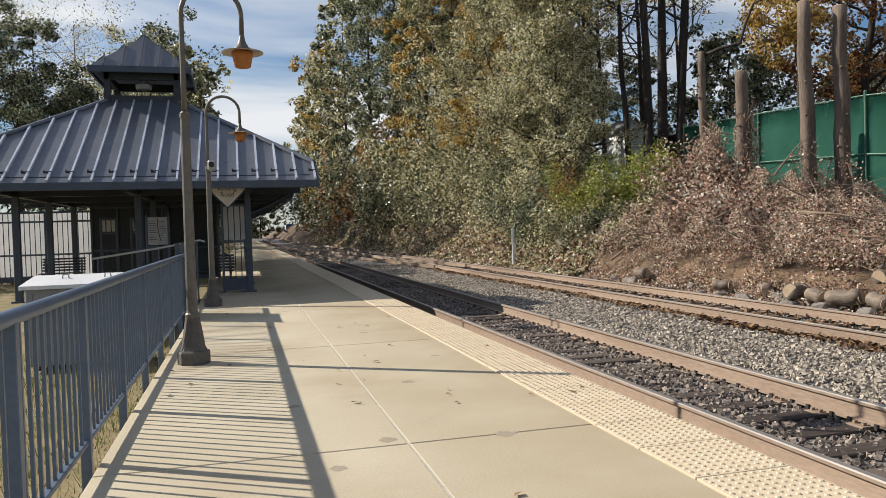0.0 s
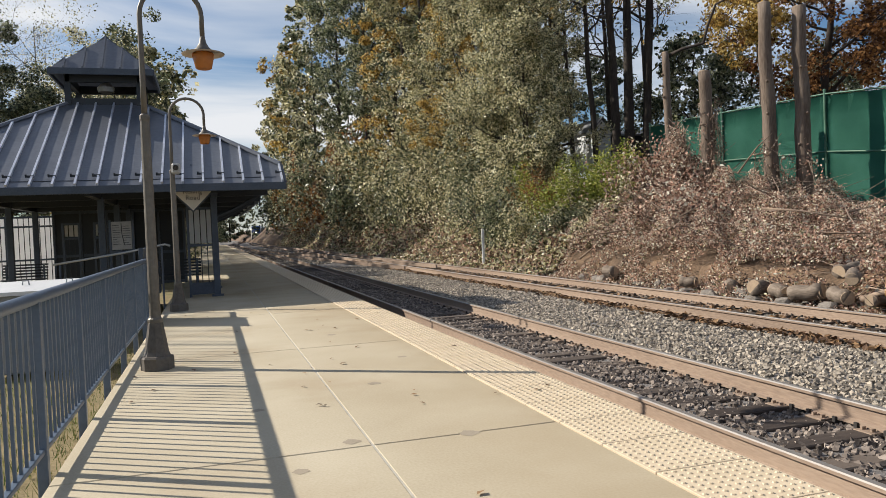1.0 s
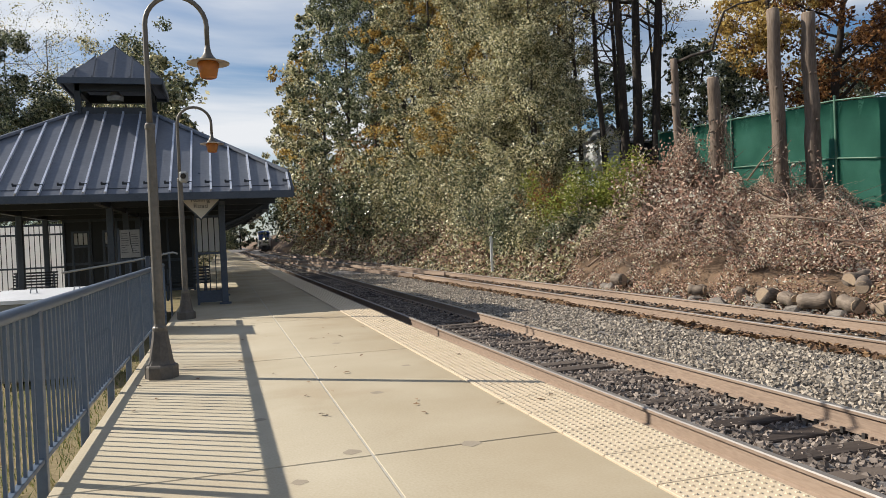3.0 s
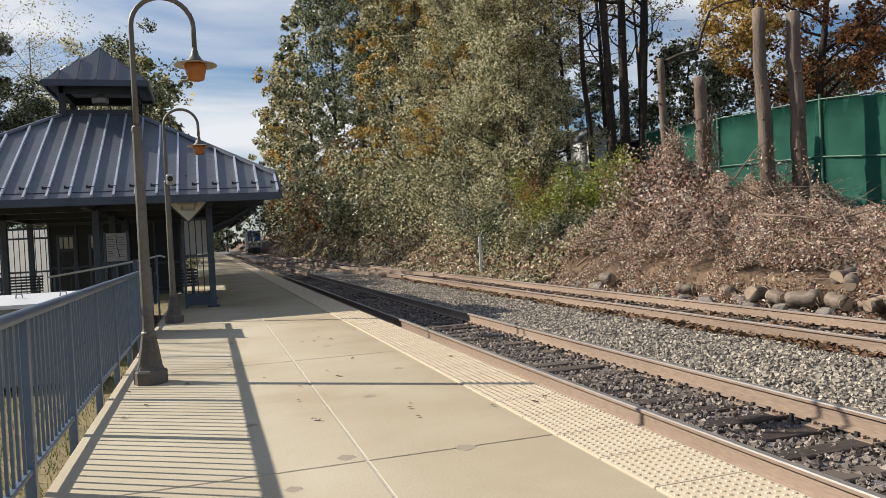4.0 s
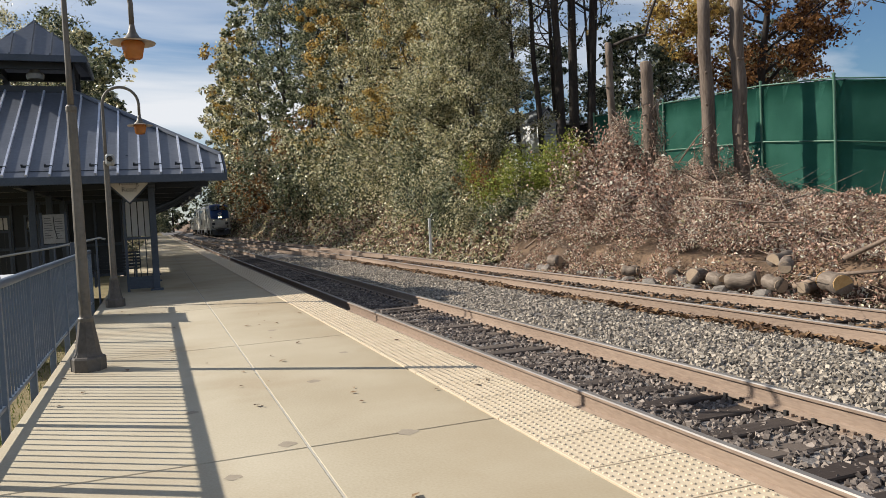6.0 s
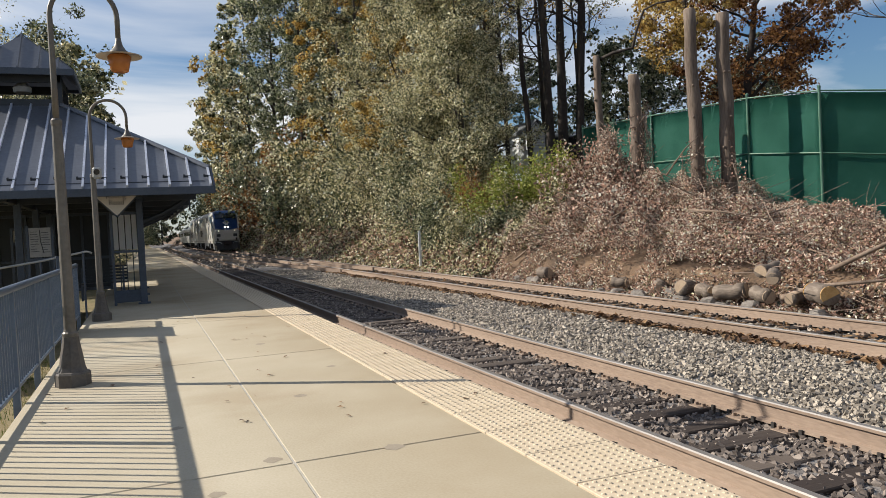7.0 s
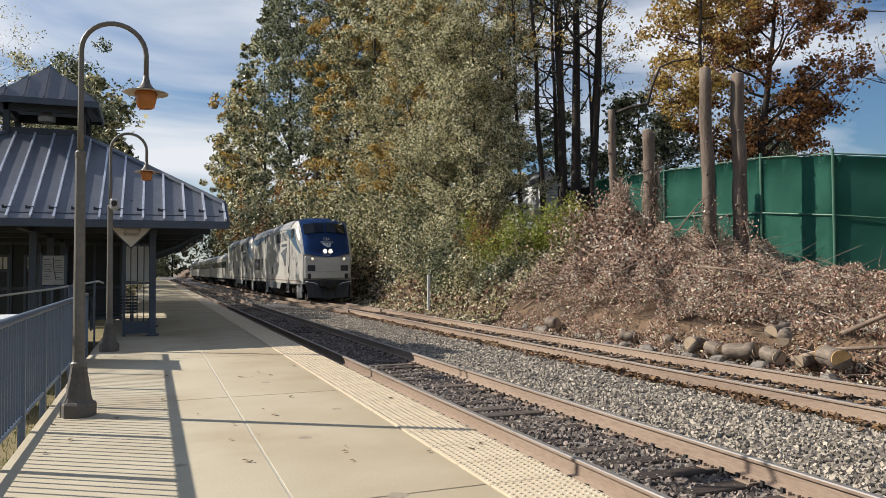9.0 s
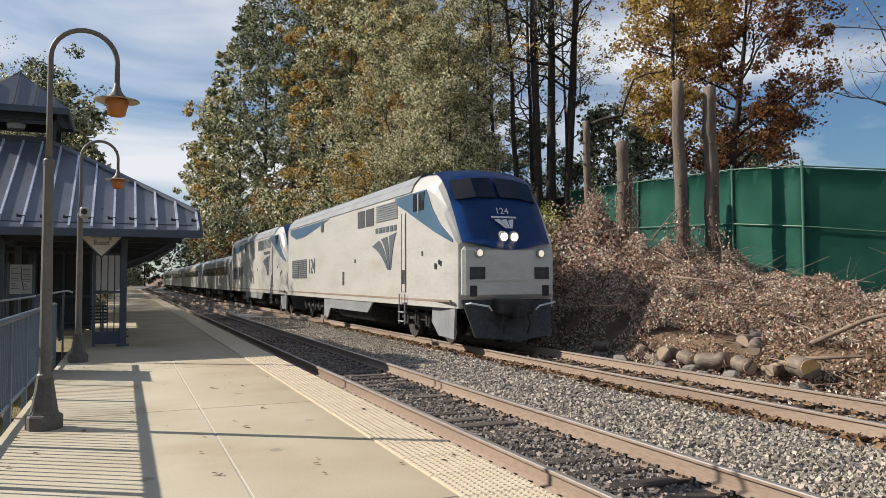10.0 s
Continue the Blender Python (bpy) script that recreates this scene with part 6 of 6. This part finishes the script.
# undergrowth along the foot of the bank
UNDER_ROWS = [
    (13.3, 24.2, 0.9, 0.9, 4500, 0.09, LEAF_GREEN, "olive bramble mound at the foot of the bank"),
    (14.6, 25.6, 1.1, 1.5, 6000, 0.10, LEAF_GREEN, "olive bramble mound on the bank"),
    (13.2, 26.0, 1.0, 1.2, 6000, 0.10, LEAF_DEEP, "green bramble mound at the foot of the bank"),
    (15.4, 27.6, 1.2, 2.2, 8000, 0.11, LEAF_LIME, "lime-yellow leafy vine mound on the bank"),
    (15.2, 27.6, 1.1, 1.7, 6000, 0.11, LEAF_GREEN, "olive leafy shrub on the bank"),
    (17.4, 29.3, 1.1, 1.2, 6000, 0.12, LEAF_GREEN, "grey-green leafy shrub on the crest"),
    (19.2, 31.5, 0.8, 1.3, 3500, 0.12, LEAF_GOLD, "yellow leafy shrub on the crest"),
    (13.2, 27.6, 1.5, 1.7, 9000, 0.11, LEAF_GREEN, "olive bramble mound at the foot of the bank"),
    (14.1, 27.8, 1.3, 3.0, 11000, 0.11, LEAF_LIME, "lime-yellow leafy vine mound on the bank"),
    (14.0, 31.0, 1.1, 2.4, 7000, 0.11, LEAF_RUST, "dark red leafy shrub on the bank"),
    (12.9, 31.5, 1.5, 2.4, 9000, 0.12, LEAF_DEEP, "dark green bramble mound at the foot of the bank"),
    (13.6, 34.5, 1.9, 4.2, 12000, 0.13, LEAF_GREEN, "grey-green leafy thicket at the trackside"),
    (14.5, 38.5, 1.8, 4.0, 11000, 0.14, LEAF_DEEP, "dark green leafy thicket at the trackside"),
    (14.9, 42.5, 2.1, 5.5, 12000, 0.15, LEAF_GREEN, "grey-green leafy thicket at the trackside"),
    (14.5, 47.5, 2.1, 5.0, 11000, 0.16, LEAF_GREEN, "olive leafy thicket at the trackside"),
    (14.5, 53.0, 2.2, 6.5, 11000, 0.17, LEAF_DEEP, "dark green leafy thicket at the trackside"),
    (14.3, 59.0, 2.2, 6.0, 10000, 0.18, LEAF_GREEN, "olive leafy thicket at the trackside"),
    (14.3, 66.0, 2.4, 7.5, 10000, 0.20, LEAF_DEEP, "rust-orange leafy shrub at the trackside"),
    (14.3, 74.0, 2.4, 7.0, 10000, 0.22, LEAF_GREEN, "olive leafy thicket at the trackside"),
    (14.3, 78.0, 2.4, 9.0, 9000, 0.24, LEAF_RUST, "rust-orange leafy shrub at the trackside"),
    (14.3, 94.0, 2.6, 8.0, 9000, 0.26, LEAF_DEEP, "dark green leafy shrub at the trackside"),
    (14.0, 110.0, 2.8, 11.0, 8000, 0.30, LEAF_RUST, "rust-orange leafy shrub beside the line"),
    (14.1, 126.0, 3.0, 9.0, 7000, 0.34, LEAF_GREEN, "olive thicket beside the line"),
    (13.9, 150.0, 3.0, 9.0, 6000, 0.40, LEAF_DEEP, "dark green thicket beside the line"),
]
for i, (x, y, r, h, n, size, mt, lab) in enumerate(UNDER_ROWS):
    shrub(x, y, ground_at(x, y), r, h, int(n * 1.1) if y < 45 else int(n * 0.6), size * 0.70 if y < 45 else size * 0.95, mt, lab, 300 + i, stems=14 if y < 45 else 8)
# tall, nearly bare trunks behind the bank
for i, (x, y, h, r, lean) in enumerate([(21.4, 36.2, 27, 0.30, (-0.02, 0.01)), (22.3, 36.6, 29, 0.34, (0.012, 0)), (22.9, 36.0, 27, 0.28, (0.05, 0)), (20.6, 37.0, 24, 0.20, (-0.05, 0)),
                                        (24.5, 38.5, 26, 0.24, (0.06, 0)), (19.0, 36.8, 20, 0.15, (-0.03, 0)), (18.3, 38.2, 21, 0.16, (0.02, 0)), (27.0, 46.0, 24, 0.22, (0, 0)), (23.6, 40.5, 25, 0.20, (-0.03, 0)), (25.6, 42.0, 24, 0.18, (0.02, 0)), (20.0, 41.0, 23, 0.17, (0.03, 0)), (28.5, 44.0, 22, 0.16, (-0.04, 0))]):
    tree(x, y, ground_at(x, y), h, r, 4.2, 2600, 0.13, LEAF_GOLD if i % 2 else LEAF_DEEP, DARKBARK, "tall dark-barked tree with thin high limbs and few leaves", 400 + i, crown_from=0.38, bare=0.55, limbs=12, lean=lean)
# behind the fence
tree(29.0, 30.5, 1.8, 17.0, 0.30, 5.0, 34000, 0.13, LEAF_RUST, DARKBARK, "broad rust-brown oak behind the court fence", 430, crown_from=0.32, limbs=16, fill=100, clump=0.9, lean=(0.08, -0.06))
tree(23.3, 27.2, 2.2, 16.0, 0.18, 2.5, 15000, 0.11, LEAF_GOLD, DARKBARK, "golden autumn tree behind the court fence", 431, crown_from=0.36, limbs=11, fill=90)
for i, (x, y, h) in enumerate([(27, 37, 9.5), (32, 42, 10), (36, 37, 9), (30, 52, 12), (42, 44, 10)]):
    tree(x, y, 2.2, h, 0.2, 3.6, 8500, 0.17, LEAF_DEEP, DARKBARK, "dark green tree behind the court fence", 440 + i, crown_from=0.1, limbs=11, fill=60, depth=1)
# dense woods along the back of the line, which shade it
for i, (y, h) in enumerate(((60, 16.5), (69, 18.5))):
    tree(-6.4, y, -0.7, h, 0.2, 5.0, 22000, 0.17, LEAF_GREEN if i else LEAF_DEEP, DARKBARK, "tall leafy tree shading the line", 246 + i, crown_from=0.05, limbs=14, fill=80, depth=1)
woods_a = tree(-6.2, 205, -0.7, 19, 0.2, 5.6, 9000, 0.36, LEAF_DEEP, DARKBARK, "tall leafy tree shading the line", 250, crown_from=0.05, limbs=13, fill=70, depth=1)
woods_b = tree(-6.4, 216, -0.7, 21, 0.22, 5.8, 9000, 0.40, LEAF_GREEN, DARKBARK, "tall olive tree shading the line", 251, crown_from=0.04, limbs=13, fill=70, depth=1)
for i in range(14):
    copy_thing(woods_a if i % 2 else woods_b, pose(-6.4 - 0.8 * math.sin(3.7 * i), 79 + 9.5 * i + 2 * math.sin(5 * i), -0.7, 0, 0, 67 * i))
branch([(17.0, 24.9, 7.7), (17.3, 24.4, 7.85), (17.7, 23.7, 7.9), (17.75, 23.5, 8.5), (17.9, 23.2, 9.2), (18.1, 22.7, 9.3), (18.4, 22.0, 9.25)], 0.07, "dark crooked dead branch caught on a broken trunk", DARKBARK)
for i, (pts, r) in enumerate([([(11.6, 10.0, 0.35), (12.3, 9.4, 0.8), (13.2, 8.2, 1.25), (14.0, 7.0, 1.5)], 0.05), ([(12.2, 14.5, 0.9), (12.6, 13.2, 1.0), (13.0, 12.2, 0.95)], 0.035), ([(11.35, 10.9, -0.2), (11.5, 10.2, 0.05), (11.7, 9.0, 0.2)], 0.06),
                              ([(13.5, 16.0, 1.6), (14.0, 15.2, 1.5), (14.6, 13.9, 1.2)], 0.035), ([(16.2, 20.2, 2.8), (16.5, 19.6, 3.6), (16.9, 19.4, 4.0)], 0.03), ([(12.6, 19.0, 0.9), (12.9, 18.6, 1.5), (13.4, 18.3, 1.8)], 0.05),
                              ([(11.9, 23.0, 0.2), (12.3, 22.4, 0.7), (12.6, 21.2, 1.0)], 0.04)]):
    branch(pts, r, "pale bare fallen branch lying on the brush", TWIG)
for i in range(46):
    x, y = rng.uniform(11.6, 17.5), rng.uniform(9.0, 27.0)
    z = ground_at(x, y) + max(0.1, float(brush_top(np.array(x), np.array(y)))) * 0.85
    a, L = rng.uniform(0, 6.28), rng.uniform(0.7, 2.2)
    dx, dy, dz = math.cos(a) * L, math.sin(a) * L, rng.uniform(-0.1, 0.55) * L
    branch([(x, y, z), (x + 0.5 * dx + rng.gauss(0, 0.1), y + 0.5 * dy + rng.gauss(0, 0.1), z + 0.55 * dz), (x + dx, y + dy, z + dz)], rng.uniform(0.014, 0.034), "thin grey dead branch sticking out of the brush", TWIG)
for i, (x, y) in enumerate([(0.5, 290), (-4.5, 262), (3.0, 330), (-1.0, 300)]):
    copy_thing(woods_b if i % 2 else woods_a, pose(x, y, -0.7, 0, 0, 40 * i))
# brown vine-hung thickets on the crest
for i, (x, y, r, h, n) in enumerate([(15.6, 21.8, 0.9, 1.5, 5000), (16.0, 23.4, 1.0, 2.0, 6000), (16.6, 25.0, 1.0, 2.2, 6000), (15.0, 20.6, 0.9, 1.2, 4000)]):
    shrub(x, y, ground_at(x, y), r, h, n, 0.09, LEAF_DEAD, "brown dead-leaved thicket draped with bare vines", 500 + i, stems=34)
# low growth behind the shelter
for i, (x, y, r, h) in enumerate([(-4, 50, 2.4, 4.5), (-8, 49, 2.6, 5), (-12, 44, 2.6, 5), (-17, 42, 2.8, 5), (-23, 40, 2.8, 5), (-5.5, 66, 2.6, 7), (-6, 84, 2.8, 9), (-30, 42, 3, 6)]):
    shrub(x, y, -0.8, r, h, 3500, 0.2, LEAF_DEEP, "dark green shrub behind the station", 520 + i)
# standing stripped trunks
snag(18.33, 19.6, ground_at(18.33, 19.6), 8.05 - ground_at(18.33, 19.6), 0.265, (-0.015, 0), "topped pale standing tree trunk on the embankment", 1)
snag(17.5, 20.1, ground_at(17.5, 20.1), 8.3 - ground_at(17.5, 20.1), 0.245, (-0.02, 0.01), "topped pale standing tree trunk on the embankment", 2)
snag(17.0, 24.9, ground_at(17, 24.9), 7.8 - ground_at(17, 24.9), 0.17, (-0.03, 0), "slim broken standing tree trunk with a bent branch", 3)
snag(17.0, 22.6, ground_at(17, 22.6), 6.6 - ground_at(17, 22.6), 0.26, (-0.03, 0), "vine-wrapped broken tree trunk on the embankment", 4)
# left of the line
for i, (x, y, h, n, bare, mt) in enumerate([(-10.4, 40, 12.5, 28000, 0.0, LEAF_DEEP), (-13.2, 44, 15.0, 28000, 0.0, LEAF_DEEP), (-8.6, 42, 10.0, 18000, 0.0, LEAF_DEEP), (-16.5, 46, 16, 20000, 0.0, LEAF_DEEP),
                                            (-7.4, 46, 12.2, 16000, 0.1, LEAF_GREEN), (-5.6, 50, 10.5, 12000, 0.1, LEAF_DEEP), (-14, 90, 17, 8000, 0, LEAF_GOLD), (-10, 235, 25, 8000, 0, LEAF_DEEP)]):
    tree(x, y, -0.7, h, 0.15, 0.33 * h, n, 0.10 if y < 80 else 0.09 + y * 0.001, mt, DARKBARK, "dark leafy tree behind the station", 200 + i, crown_from=0.2, bare=bare, fill=60, limbs=15, clump=0.8, depth=1)
# grey, nearly bare trees rising over them
for i, (x, y, h) in enumerate([(-9.6, 50, 16.5), (-12.6, 53, 18), (-16.5, 50, 17.5), (-7.6, 54, 15.5), (-20.5, 54, 19)]):
    tree(x, y, -0.7, h, 0.13, 0.27 * h, 4500, 0.085, LEAF_GREEN, BARK, "grey nearly bare autumn tree with fine twigs behind the shelter", 230 + i, crown_from=0.3, bare=0.45, limbs=22, clump=0.9, depth=3)
tree(30.5, 21.5, 1.5, 14, 0.16, 5.0, 900, 0.11, LEAF_GOLD, BARK, "nearly bare tree with drooping twigs behind the fence", 433, crown_from=0.4, bare=0.3, limbs=14)
vine_tangle(17.0, 22.6, 5.7, 0.75, 60, 1500, 31)
vine_tangle(16.8, 24.5, 5.2, 0.9, 60, 1500, 32)
vine_tangle(16.4, 23.6, 4.9, 1.1, 70, 1800, 33)
vine_tangle(17.4, 20.0, 4.0, 0.9, 22, 500, 34)
vine_tangle(18.2, 19.5, 3.6, 0.9, 22, 500, 35)
bank_brush()
for i in range(34):
    rubble(11.15 + 0.5 * rng.random(), 8.5 + 0.72 * i + rng.uniform(-0.3, 0.3), rng.uniform(0.10, 0.24), 700 + i)
log(11.35, 10.0, -0.06, 0.8, 0.18, 62, 0, CUTWOOD, "freshly sawn log with a bright orange end", 1)
for i, (x, y, L, r, yaw, z) in enumerate([(11.25, 11.1, 0.9, 0.17, 40, 0.10), (11.35, 11.5, 0.8, 0.2, 70, -0.3), (11.3, 12.3, 0.9, 0.22, 110, -0.28), (11.25, 13.0, 0.7, 0.2, 80, -0.3), (11.4, 13.7, 1.0, 0.24, 20, -0.28),
                                          (11.35, 10.7, 0.9, 0.15, 30, -0.32), (11.5, 14.9, 0.7, 0.2, 60, -0.3), (11.4, 16.4, 0.6, 0.18, 120, -0.3), (11.35, 20.2, 0.6, 0.24, 90, -0.2), (12.0, 11.9, 1.1, 0.2, 15, 0.15)]):
    log(x + 0.12, y, z + 0.10, L * 0.7, r * 0.72, yaw, rng.uniform(-8, 8), OLDCUT, "weathered grey-brown sawn log at the foot of the bank", 10 + i)


# ---- motion ----
def motions():
    front = NOSE + SPEED * 10.0
    train = []
    y = 0.0
    loco, spun = locomotive("124")
    train.append((loco, y))
    y += 21.5
    loco2, _ = locomotive("124")
    train.append((loco2, y))
    y += 21.5
    car, _ = coach()
    train.append((car, y))
    for i in range(6):
        y += 26.2
        train.append((copy_thing(car, pose(T2, front + y, TOR)), y))
    for ob, back in train:
        rows = []
        for k in range(41):
            y = NOSE + SPEED * (10.0 - 0.25 * k) + back
            dx = bend(y + 21.0) - bend(y)
            rows.append((0.25 * k, pose(T2 + bend(y), y, TOR, 0, 0, -math.degrees(math.atan2(dx, 21.0)))))
        walk(ob, rows)


motions()
